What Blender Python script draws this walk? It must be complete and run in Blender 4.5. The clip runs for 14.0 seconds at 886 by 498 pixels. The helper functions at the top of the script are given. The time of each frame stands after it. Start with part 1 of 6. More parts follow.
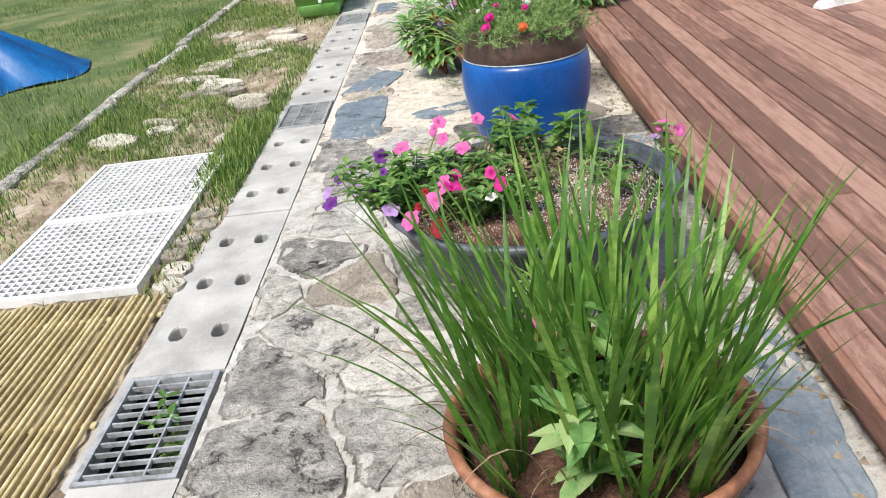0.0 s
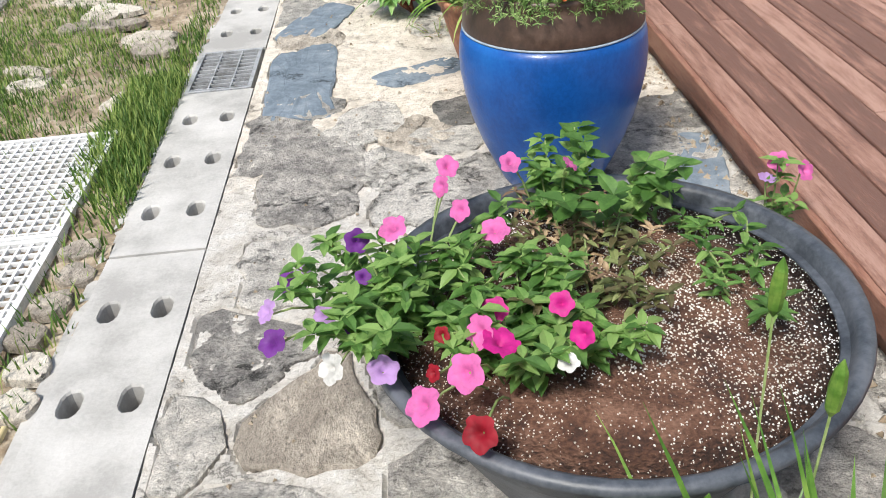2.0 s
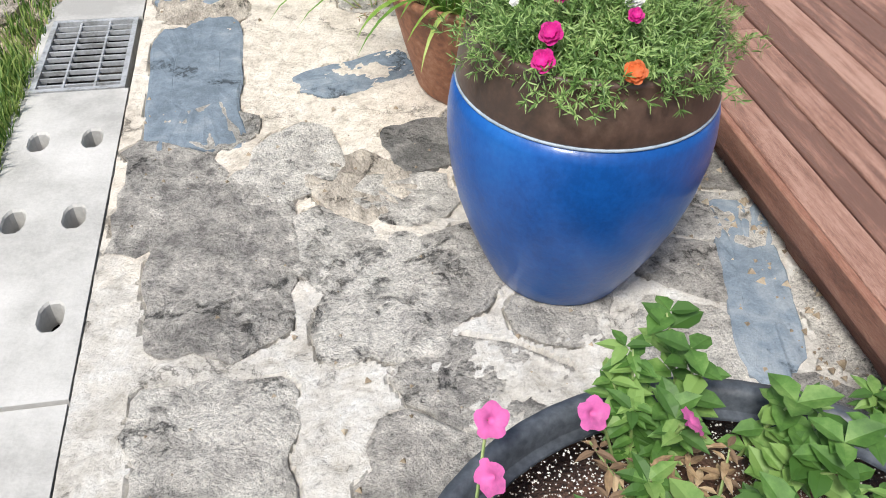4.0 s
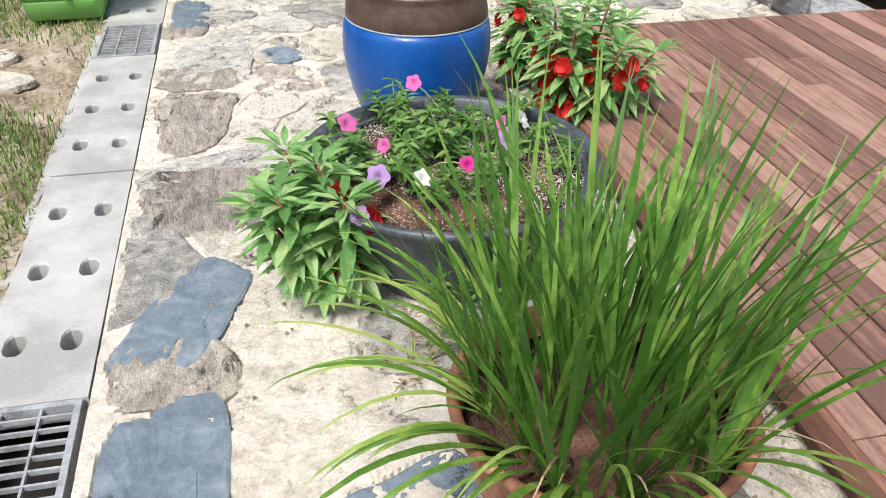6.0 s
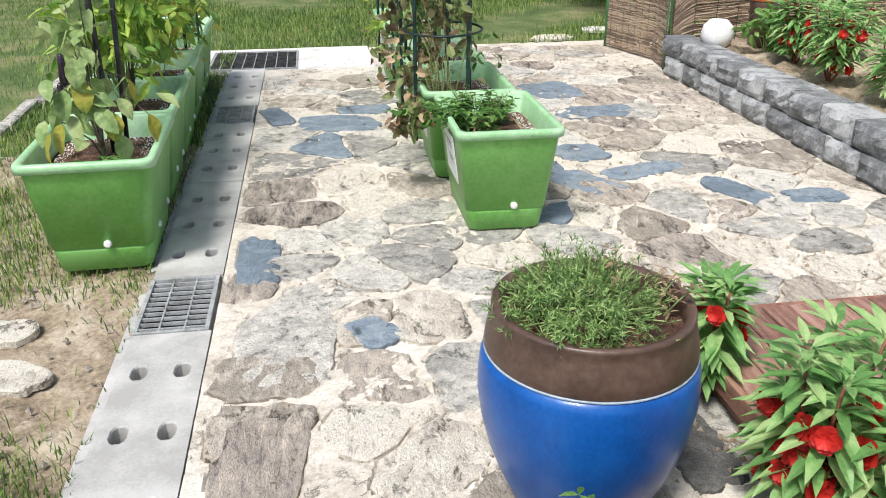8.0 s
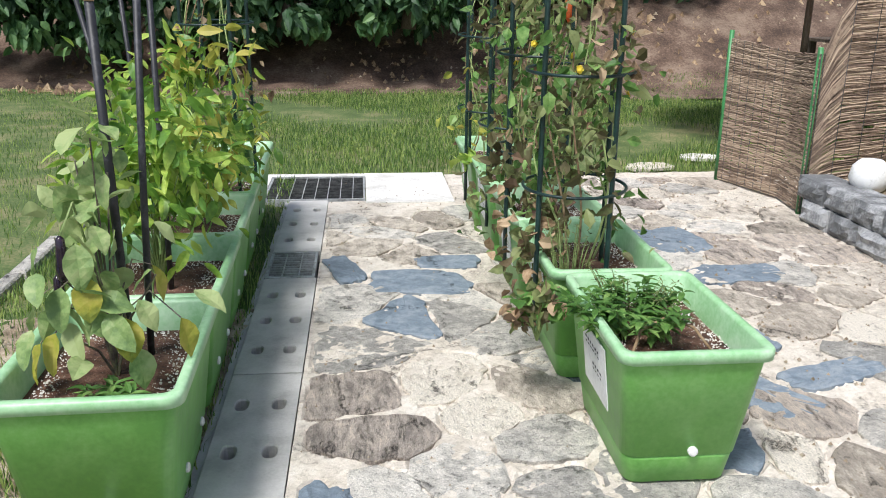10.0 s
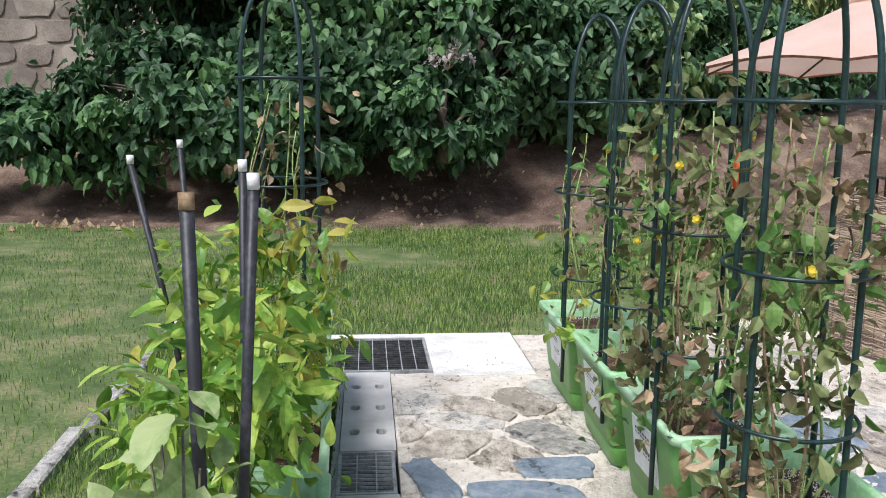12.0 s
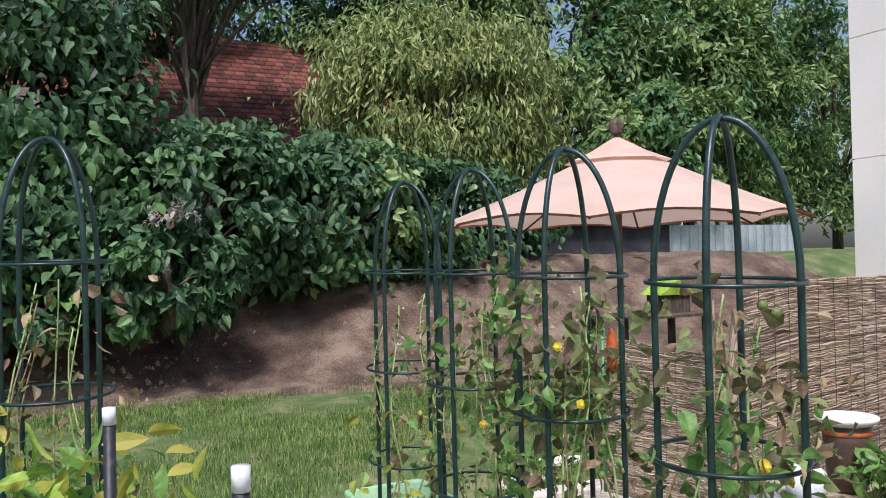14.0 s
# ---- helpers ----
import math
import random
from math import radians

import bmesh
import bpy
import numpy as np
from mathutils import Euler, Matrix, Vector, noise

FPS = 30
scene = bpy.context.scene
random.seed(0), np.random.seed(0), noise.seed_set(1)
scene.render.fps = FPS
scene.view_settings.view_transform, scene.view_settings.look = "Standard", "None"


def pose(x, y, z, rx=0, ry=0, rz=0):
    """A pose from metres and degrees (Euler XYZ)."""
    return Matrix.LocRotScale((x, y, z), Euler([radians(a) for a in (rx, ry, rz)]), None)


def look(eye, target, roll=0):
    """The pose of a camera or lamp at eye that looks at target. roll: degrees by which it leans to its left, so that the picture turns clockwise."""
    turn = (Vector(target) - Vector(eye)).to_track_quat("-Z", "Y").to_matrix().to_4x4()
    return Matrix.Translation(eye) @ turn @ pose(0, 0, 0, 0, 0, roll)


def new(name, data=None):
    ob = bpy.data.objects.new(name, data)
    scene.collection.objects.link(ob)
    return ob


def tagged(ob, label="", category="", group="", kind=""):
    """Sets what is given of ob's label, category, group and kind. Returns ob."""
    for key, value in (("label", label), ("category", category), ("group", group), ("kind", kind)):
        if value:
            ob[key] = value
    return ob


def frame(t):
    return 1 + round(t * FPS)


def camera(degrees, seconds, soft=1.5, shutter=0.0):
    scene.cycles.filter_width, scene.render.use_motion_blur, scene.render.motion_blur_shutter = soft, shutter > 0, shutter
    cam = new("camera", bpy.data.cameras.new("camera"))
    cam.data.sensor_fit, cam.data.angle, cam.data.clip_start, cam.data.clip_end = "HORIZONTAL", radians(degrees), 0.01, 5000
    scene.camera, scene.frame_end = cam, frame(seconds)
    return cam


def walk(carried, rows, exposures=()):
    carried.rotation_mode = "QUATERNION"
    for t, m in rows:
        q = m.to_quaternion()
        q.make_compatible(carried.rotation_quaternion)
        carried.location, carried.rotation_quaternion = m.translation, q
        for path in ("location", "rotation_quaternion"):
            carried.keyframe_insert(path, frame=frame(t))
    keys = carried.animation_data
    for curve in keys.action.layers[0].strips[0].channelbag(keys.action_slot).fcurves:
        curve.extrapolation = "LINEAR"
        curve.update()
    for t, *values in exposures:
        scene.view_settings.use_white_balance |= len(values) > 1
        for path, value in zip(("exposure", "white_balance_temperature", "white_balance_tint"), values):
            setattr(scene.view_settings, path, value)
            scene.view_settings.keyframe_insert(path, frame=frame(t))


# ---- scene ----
cam = camera(56.0, 14.0, soft=1.0)
PATH = [
    (0, (0.823, -0.148, 1.315), (0.718, 1.647, 0.438), -7.8),
    (0.5, (0.828, 0.185, 1.308), (0.744, 1.921, 0.32), -7.5),
    (1, (0.78, 0.436, 1.307), (0.706, 2.127, 0.241), -6.0),
    (1.5, (0.704, 0.707, 1.306), (0.732, 2.374, 0.201), -5.1),
    (2, (0.651, 1.042, 1.288), (0.688, 2.701, 0.173), -5.1),
    (2.2, (0.626, 1.158, 1.286), (0.655, 2.803, 0.148), -5.0),
    (4.3, (0.495, 2.145, 1.315), (0.83, 3.601, -0.015), 2.7),
    (4.5, (0.484, 2.275, 1.322), (0.835, 3.743, 0.009), 2.7),
    (5, (0.487, 2.555, 1.36), (0.895, 4.086, 0.14), 2.7),
    (5.5, (0.525, 2.84, 1.379), (0.9, 4.444, 0.245), 0.5),
    (6, (0.514, 3.116, 1.403), (0.884, 4.748, 0.307), 1.0),
    (6.5, (0.479, 3.44, 1.444), (0.853, 5.114, 0.415), 1.4),
    (7, (0.52, 3.765, 1.471), (0.799, 5.537, 0.587), -0.6),
    (7.5, (0.497, 4.054, 1.499), (0.753, 5.846, 0.648), 0.0),
    (7.7, (0.479, 4.171, 1.501), (0.75, 5.966, 0.662), -0.1),
    (9.8, (0.309, 5.467, 1.522), (0.536, 7.354, 0.899), 0.8),
    (10, (0.285, 5.579, 1.526), (0.47, 7.478, 0.925), 0.6),
    (10.5, (0.193, 5.834, 1.547), (0.285, 7.75, 0.979), -0.4),
    (11, (0.127, 6.037, 1.581), (0.269, 7.979, 1.125), 0.1),
    (11.5, (0.067, 6.279, 1.638), (0.258, 8.236, 1.277), 0.9),
    (12, (-0.128, 6.492, 1.66), (0.054, 8.457, 1.333), 0.7),
    (12.5, (-0.213, 6.721, 1.67), (0.119, 8.684, 1.484), 0.7),
    (13, (-0.267, 6.903, 1.73), (0.428, 8.777, 1.67), 1.2),
    (13.5, (-0.396, 6.988, 1.791), (0.527, 8.762, 1.799), 0.2),
    (14, (-0.557, 7.076, 1.787), (0.316, 8.876, 1.805), -1.4),
]
walk(cam, [(t, look(eye, target, roll)) for t, eye, target, roll in PATH], [(0.0, 0.56, 6420, 10), (8.0, 0.53, 6300, 10), (10.5, 0.46, 6080, 12), (12.0, 0.44, 6000, 14), (14.0, 0.40, 5950, 16)])

# ---- light ----
SUN_EL, SUN_AZ = 58.0, 215.0
world = bpy.data.worlds.new("world")
scene.world = world
world.use_nodes = True
wn = world.node_tree.nodes
sky = wn.new("ShaderNodeTexSky")
sky.sky_type, sky.sun_disc = "NISHITA", False
sky.sun_elevation, sky.sun_rotation = radians(SUN_EL), radians(SUN_AZ)
sky.dust_density, sky.air_density = 3.0, 1.2
wn["Background"].inputs["Strength"].default_value = 0.092
world.node_tree.links.new(sky.outputs[0], wn["Background"].inputs["Color"])
sun = new("sun", bpy.data.lights.new("sun", "SUN"))
sun.data.energy, sun.data.angle, sun.data.color = 2.95, radians(14), (1.0, 0.97, 0.91)
_d = Vector((math.sin(radians(SUN_AZ)) * math.cos(radians(SUN_EL)), math.cos(radians(SUN_AZ)) * math.cos(radians(SUN_EL)), math.sin(radians(SUN_EL))))
sun.rotation_mode = "QUATERNION"
sun.rotation_quaternion = _d.to_track_quat("Z", "Y")


# ---- materials ----
def material(name, base, dark=None, light=None, scale=6.0, fine=60.0, rough=0.7, bump=0.2, metal=0.0, island=0.0, per_object=0.0,
             spec=0.5, stretch=(1, 1, 1), translucent=0.0, coat=0.0, grain=0.5):
    """A surface with broad stains, fine grain and relief; sizes are in repeats a metre."""
    m = bpy.data.materials.new(name)
    m.use_nodes = True
    nt = m.node_tree
    n, ln = nt.nodes, nt.links
    bsdf = n["Principled BSDF"]
    dark = dark or tuple(c * 0.6 for c in base)
    light = light or tuple(min(1, c * 1.3) for c in base)
    geo = n.new("ShaderNodeNewGeometry")
    mp = n.new("ShaderNodeMapping")
    mp.inputs["Scale"].default_value = stretch
    ln.new(geo.outputs["Position"], mp.inputs["Vector"])
    big, small = n.new("ShaderNodeTexNoise"), n.new("ShaderNodeTexNoise")
    for tex, s, d in ((big, scale, 5), (small, fine, 4)):
        tex.inputs["Scale"].default_value, tex.inputs["Detail"].default_value = s, d
        tex.inputs["Roughness"].default_value = 0.62
        ln.new(mp.outputs[0], tex.inputs["Vector"])
    ramp = n.new("ShaderNodeValToRGB")
    e = ramp.color_ramp.elements
    e[0].position, e[1].position = 0.36, 0.66
    e[0].color, e[1].color = (*dark, 1), (*light, 1)
    mid = ramp.color_ramp.elements.new(0.5)
    mid.color = (*base, 1)
    mix = n.new("ShaderNodeMath")
    mix.operation = "MULTIPLY_ADD"
    mix.inputs[1].default_value = grain
    ln.new(small.outputs[0], mix.inputs[0])
    sub = n.new("ShaderNodeMath")
    sub.operation = "MULTIPLY_ADD"
    sub.inputs[1].default_value, sub.inputs[2].default_value = 0.9, 0.05 - grain / 2
    ln.new(big.outputs[0], sub.inputs[0])
    ln.new(sub.outputs[0], mix.inputs[2])
    value = mix.outputs[0]
    for amount, node, socket in ((island, geo, "Random Per Island"), (per_object, n.new("ShaderNodeObjectInfo"), "Random")):
        if amount:
            add = n.new("ShaderNodeMath")
            add.operation = "MULTIPLY_ADD"
            shift = n.new("ShaderNodeMath")
            shift.operation = "SUBTRACT"
            shift.inputs[1].default_value = 0.5
            ln.new(node.outputs[socket], shift.inputs[0])
            ln.new(shift.outputs[0], add.inputs[0])
            add.inputs[1].default_value = amount
            ln.new(value, add.inputs[2])
            value = add.outputs[0]
    ln.new(value, ramp.inputs[0])
    ln.new(ramp.outputs[0], bsdf.inputs["Base Color"])
    bsdf.inputs["Metallic"].default_value = metal
    bsdf.inputs["Specular IOR Level"].default_value = spec
    bsdf.inputs["Coat Weight"].default_value = coat
    bsdf.inputs["Coat Roughness"].default_value = 0.12
    rr = n.new("ShaderNodeMath")
    rr.operation = "MULTIPLY_ADD"
    rr.inputs[1].default_value, rr.inputs[2].default_value = 0.25, rough - 0.12
    ln.new(small.outputs[0], rr.inputs[0])
    ln.new(rr.outputs[0], bsdf.inputs["Roughness"])
    if bump:
        b = n.new("ShaderNodeBump")
        b.inputs["Strength"].default_value, b.inputs["Distance"].default_value = bump, 0.02
        ln.new(mix.outputs[0], b.inputs["Height"])
        ln.new(b.outputs[0], bsdf.inputs["Normal"])
    if translucent:
        tr = n.new("ShaderNodeBsdfTranslucent")
        ln.new(ramp.outputs[0], tr.inputs["Color"])
        ms = n.new("ShaderNodeMixShader")
        ms.inputs[0].default_value = translucent
        ln.new(bsdf.outputs[0], ms.inputs[1])
        ln.new(tr.outputs[0], ms.inputs[2])
        ln.new(ms.outputs[0], n["Material Output"].inputs["Surface"])
    return m


LAWN = material("lawn_soil", (0.10, 0.145, 0.042), (0.06, 0.095, 0.026), (0.24, 0.22, 0.11), 1.8, 40, 0.9, 0.5)
EARTH = material("earth", (0.33, 0.26, 0.18), (0.17, 0.13, 0.085), (0.50, 0.43, 0.33), 5, 50, 0.95, 0.8)
BANK = material("bank_soil", (0.135, 0.088, 0.062), (0.06, 0.038, 0.027), (0.25, 0.185, 0.135), 1.5, 30, 0.95, 0.9)
GRASS = material("grass_blades", (0.15, 0.275, 0.052), (0.075, 0.155, 0.028), (0.34, 0.43, 0.12), 1.6, 30, 0.6, 0, island=0.7, translucent=0.38)
def stone_material(name, base, dark, light, streak=(1, 1, 1), crack=2.6, dirt=0.5, relief=0.8, per_object=0.3, patch=7.0, other=None, edge=0.0, grit_depth=1.0):
    """Weathered stone or cement: broad stains, crisp dirty patches, pits, broken hairline cracks and a rough relief.
    other, edge: a second base colour laid to the south of the line y = edge, with a ragged border."""
    m = bpy.data.materials.new(name)
    m.use_nodes = True
    n, ln = m.node_tree.nodes, m.node_tree.links
    bsdf = n["Principled BSDF"]
    geo, mp, info = n.new("ShaderNodeNewGeometry"), n.new("ShaderNodeMapping"), n.new("ShaderNodeObjectInfo")
    mp.inputs["Scale"].default_value = streak
    ln.new(geo.outputs["Position"], mp.inputs["Vector"])

    def noise(scale, detail, rough, warp=0.0):
        t = n.new("ShaderNodeTexNoise")
        t.inputs["Scale"].default_value, t.inputs["Detail"].default_value = scale, detail
        t.inputs["Roughness"].default_value, t.inputs["Distortion"].default_value = rough, warp
        ln.new(mp.outputs[0], t.inputs["Vector"])
        return t

    def span(source, lo, hi, to_lo=0.0, to_hi=1.0):
        r = n.new("ShaderNodeMapRange")
        for key, v in (("From Min", lo), ("From Max", hi), ("To Min", to_lo), ("To Max", to_hi)):
            r.inputs[key].default_value = v
        ln.new(source, r.inputs["Value"])
        return r.outputs[0]

    def maths(kind, p, q):
        k = n.new("ShaderNodeMath")
        k.operation = kind
        for i, v in enumerate((p, q)):
            if isinstance(v, float):
                k.inputs[i].default_value = v
            else:
                ln.new(v, k.inputs[i])
        return k.outputs[0]

    def blend(kind, fac, p, q):
        k = n.new("ShaderNodeMix")
        k.data_type, k.blend_type = "RGBA", kind
        for key, v in (("Factor", fac), ("A", p), ("B", q)):
            if isinstance(v, float):
                k.inputs[key].default_value = v
            elif isinstance(v, tuple):
                k.inputs[key].default_value = (*v, 1)
            else:
                ln.new(v, k.inputs[key])
        return k.outputs["Result"]

    broad, mid, fine, grit = noise(patch, 8, 0.68, 0.6), noise(22, 9, 0.72, 0.4), noise(75, 6, 0.7), noise(210, 3, 0.6)
    tone = maths("ADD", maths("MULTIPLY", broad.outputs[0], 0.62), maths("MULTIPLY", mid.outputs[0], 0.58))
    tone = maths("ADD", tone, maths("MULTIPLY", maths("SUBTRACT", info.outputs["Random"], 0.5), per_object))
    ramp = n.new("ShaderNodeValToRGB")
    e = ramp.color_ramp.elements
    e[0].position, e[1].position = 0.48, 0.72
    e[0].color, e[1].color = (*dark, 1), (*light, 1)
    ramp.color_ramp.elements.new(0.595).color = (*base, 1)
    ln.new(tone, ramp.inputs[0])
    colour = ramp.outputs[0]
    if other:
        sep = n.new("ShaderNodeSeparateXYZ")
        ln.new(geo.outputs["Position"], sep.inputs[0])
        line = maths("ADD", sep.outputs["Y"], maths("MULTIPLY", broad.outputs[0], 1.6))
        second = blend("MULTIPLY", 1.0, colour, tuple(o / max(0.01, c) for o, c in zip(other, base)))
        colour = blend("MIX", span(line, edge + 0.7, edge + 0.95), second, colour)
    grime = span(mid.outputs[0], 0.36, 0.43, dirt, 0.0)
    colour = blend("MIX", grime, colour, tuple(v * 0.62 for v in dark))
    pits = span(fine.outputs[0], 0.36, 0.42, 1.0 - 0.45 * grit_depth, 1.0)
    colour = blend("MULTIPLY", 1.0, colour, pits)
    grain = span(grit.outputs[0], 0.3, 0.7, 1.0 - 0.26 * grit_depth, 1.0 + 0.22 * grit_depth)
    colour = blend("MULTIPLY", 1.0, colour, grain)
    warp = n.new("ShaderNodeVectorMath")
    warp.operation = "MULTIPLY_ADD"
    warp.inputs[1].default_value = (0.22, 0.22, 0.22)
    ln.new(mid.outputs["Color"], warp.inputs[0])
    ln.new(mp.outputs[0], warp.inputs[2])
    vor = n.new("ShaderNodeTexVoronoi")
    vor.feature = "DISTANCE_TO_EDGE"
    vor.inputs["Scale"].default_value = crack
    ln.new(warp.outputs[0], vor.inputs["Vector"])
    hair = span(vor.outputs["Distance"], 0.004, 0.016)
    hair = maths("MAXIMUM", hair, span(broad.outputs[0], 0.44, 0.5))
    colour = blend("MULTIPLY", 1.0, colour, span(hair, 0.0, 1.0, 0.35, 1.0))
    ln.new(colour, bsdf.inputs["Base Color"])
    ln.new(span(fine.outputs[0], 0.3, 0.7, 0.72, 0.95), bsdf.inputs["Roughness"])
    bsdf.inputs["Specular IOR Level"].default_value = 0.3
    h = maths("ADD", maths("MULTIPLY", mid.outputs[0], 1.3), maths("MULTIPLY", fine.outputs[0], 0.55))
    h = maths("ADD", maths("MULTIPLY", h, hair), maths("MULTIPLY", grit.outputs[0], 0.16))
    b = n.new("ShaderNodeBump")
    b.inputs["Strength"].default_value, b.inputs["Distance"].default_value = relief, 0.022
    ln.new(h, b.inputs["Height"])
    ln.new(b.outputs[0], bsdf.inputs["Normal"])
    return m


MORTAR = stone_material("mortar", (0.665, 0.60, 0.51), (0.49, 0.435, 0.36), (0.775, 0.72, 0.635), dirt=0.3, relief=0.5, crack=2.1, per_object=0.0, patch=4.0, other=(0.56, 0.53, 0.48), edge=3.45, grit_depth=0.4)
STONE_GREY = stone_material("flagstone_grey", (0.55, 0.52, 0.465), (0.34, 0.325, 0.295), (0.76, 0.715, 0.64), per_object=0.2)
STONE_WORN = stone_material("flagstone_weathered", (0.50, 0.47, 0.425), (0.27, 0.255, 0.235), (0.78, 0.74, 0.67), crack=2.0, relief=1.0, per_object=0.15)
STONE_TAN = stone_material("flagstone_tan", (0.58, 0.515, 0.43), (0.36, 0.315, 0.26), (0.75, 0.69, 0.59), streak=(1, 0.5, 1))
STONE_RUST = stone_material("flagstone_rust", (0.52, 0.45, 0.385), (0.30, 0.26, 0.225), (0.74, 0.64, 0.53), streak=(1.6, 0.55, 1), relief=1.0, per_object=0.12)
STONE_DARK = stone_material("flagstone_dark", (0.25, 0.24, 0.22), (0.15, 0.145, 0.135), (0.38, 0.355, 0.32))
SLATE = stone_material("slate", (0.19, 0.235, 0.28), (0.14, 0.175, 0.21), (0.28, 0.32, 0.355), dirt=0.0, relief=0.3, per_object=0.12, crack=0.9, grit_depth=0.4)
CONCRETE = material("drain_concrete", (0.48, 0.47, 0.445), (0.36, 0.35, 0.33), (0.58, 0.565, 0.54), 4, 90, 0.85, 0.35, per_object=0.15, grain=0.22)
WHITE_CONCRETE = material("fresh_concrete", (0.72, 0.70, 0.66), (0.55, 0.53, 0.49), (0.80, 0.79, 0.76), 4, 70, 0.85, 0.3)
# near-black colour stands in for shade in the drain and under the deck
SHADE_BLACK = material("drain_channel", (0.03, 0.028, 0.025), rough=0.95)
STEEL = material("galvanised_steel", (0.46, 0.47, 0.48), (0.30, 0.30, 0.29), (0.58, 0.59, 0.6), 12, 80, 0.45, 0.1, metal=0.3)
DARK_STEEL = material("dark_steel", (0.10, 0.105, 0.11), (0.05, 0.05, 0.05), (0.18, 0.18, 0.18), 12, 80, 0.5, 0.1, metal=0.6)
DECK = material("deck_board", (0.315, 0.165, 0.122), (0.175, 0.09, 0.068), (0.45, 0.27, 0.21), 5, 70, 0.5, 0.5, per_object=0.36, stretch=(9, 1.0, 9), grain=0.6)
DECK_SIDE = material("deck_fascia", (0.27, 0.125, 0.085), (0.16, 0.075, 0.05), (0.36, 0.20, 0.14), 3, 45, 0.55, 0.35, per_object=0.2, stretch=(6, 1, 6))
GLAZE_BLUE = material("blue_glaze", (0.007, 0.085, 0.34), (0.005, 0.06, 0.25), (0.012, 0.115, 0.40), 3.5, 90, 0.34, 0.12, spec=0.3, coat=0.2, stretch=(1, 1, 0.8), grain=0.35)
GLAZE_PALE = material("pale_glaze_edge", (0.30, 0.36, 0.42), rough=0.4)
GLAZE_BROWN = material("brown_glaze", (0.085, 0.05, 0.037), (0.055, 0.035, 0.028), (0.12, 0.075, 0.055), 8, 60, 0.4, 0.08)
TERRACOTTA = material("terracotta", (0.33, 0.14, 0.075), (0.20, 0.085, 0.05), (0.46, 0.24, 0.15), 6, 60, 0.7, 0.15)
BLACK_PLASTIC = material("dark_grey_rubber", (0.065, 0.075, 0.09), (0.035, 0.04, 0.05), (0.11, 0.12, 0.14), 8, 70, 0.45, 0.1)
BOX_GREEN = material("green_plastic", (0.16, 0.42, 0.085), (0.125, 0.35, 0.065), (0.21, 0.48, 0.13), 4, 50, 0.42, 0.05, per_object=0.2)
# BOX_GREEN made paler: the rim's sky reflection is put into the colour
BOX_RIM = material("sky_sheen_green_plastic", (0.36, 0.60, 0.34), (0.27, 0.52, 0.25), (0.47, 0.67, 0.45), 5, 50, 0.4, 0.05, per_object=0.2)
SOIL = material("potting_soil", (0.11, 0.05, 0.03), (0.045, 0.021, 0.014), (0.22, 0.12, 0.08), 12, 120, 0.95, 0.9)
PERLITE = material("perlite", (0.72, 0.69, 0.62), (0.5, 0.45, 0.38), (0.8, 0.79, 0.76), 10, 90, 0.9, 0.2)
WALL_BLOCK = material("grey_granite_block", (0.27, 0.275, 0.28), (0.15, 0.155, 0.16), (0.45, 0.455, 0.46), 9, 60, 0.85, 0.9, per_object=0.3)
PIPE_GREEN = material("dark_green_pole", (0.012, 0.035, 0.032), (0.008, 0.02, 0.02), (0.02, 0.05, 0.045), 20, 90, 0.35, 0.05)
STAKE = material("black_stake", (0.017, 0.018, 0.021), (0.02, 0.02, 0.024), (0.05, 0.05, 0.06), 20, 90, 0.5, 0.1)
LEAF_BLADE = material("rice_blade", (0.143, 0.299, 0.046), (0.078, 0.195, 0.026), (0.312, 0.481, 0.098), 8, 40, 0.45, 0.05, island=0.4, translucent=0.38)
LEAF_ARCH = material("arching_blade", (0.24, 0.40, 0.07), (0.13, 0.27, 0.04), (0.44, 0.56, 0.15), 8, 40, 0.45, 0.05, island=0.5, translucent=0.38)
LEAF_GREEN = material("leaf_green", (0.130, 0.273, 0.058), (0.072, 0.169, 0.033), (0.260, 0.416, 0.117), 8, 40, 0.5, 0.1, island=0.4, translucent=0.38)
LEAF_BALSAM = material("balsam_leaf", (0.262, 0.487, 0.160), (0.150, 0.318, 0.094), (0.449, 0.600, 0.262), 8, 40, 0.45, 0.1, island=0.4, translucent=0.38)
LEAF_MOSS = material("moss_rose_leaf", (0.19, 0.33, 0.09), (0.10, 0.19, 0.045), (0.36, 0.50, 0.18), 10, 40, 0.45, 0.1, island=0.5, translucent=0.3)
LEAF_YELLOW = material("yellowing_leaf", (0.42, 0.42, 0.06), (0.25, 0.30, 0.05), (0.52, 0.46, 0.10), 14, 40, 0.55, 0.1, island=0.4, translucent=0.38)
LEAF_PEPPER = material("pepper_leaf", (0.260, 0.429, 0.058), (0.130, 0.273, 0.039), (0.468, 0.598, 0.117), 8, 40, 0.45, 0.1, island=0.5, translucent=0.35)
LEAF_DULL = material("vine_leaf", (0.17, 0.21, 0.075), (0.12, 0.105, 0.045), (0.28, 0.325, 0.125), 10, 40, 0.6, 0.1, island=0.6, translucent=0.38)
LEAF_DRY = material("dry_leaf", (0.27, 0.18, 0.095), (0.15, 0.095, 0.055), (0.42, 0.31, 0.19), 10, 40, 0.8, 0.2, island=0.5)
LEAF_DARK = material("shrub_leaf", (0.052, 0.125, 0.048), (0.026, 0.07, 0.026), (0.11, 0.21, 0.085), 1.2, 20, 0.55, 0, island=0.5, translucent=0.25)
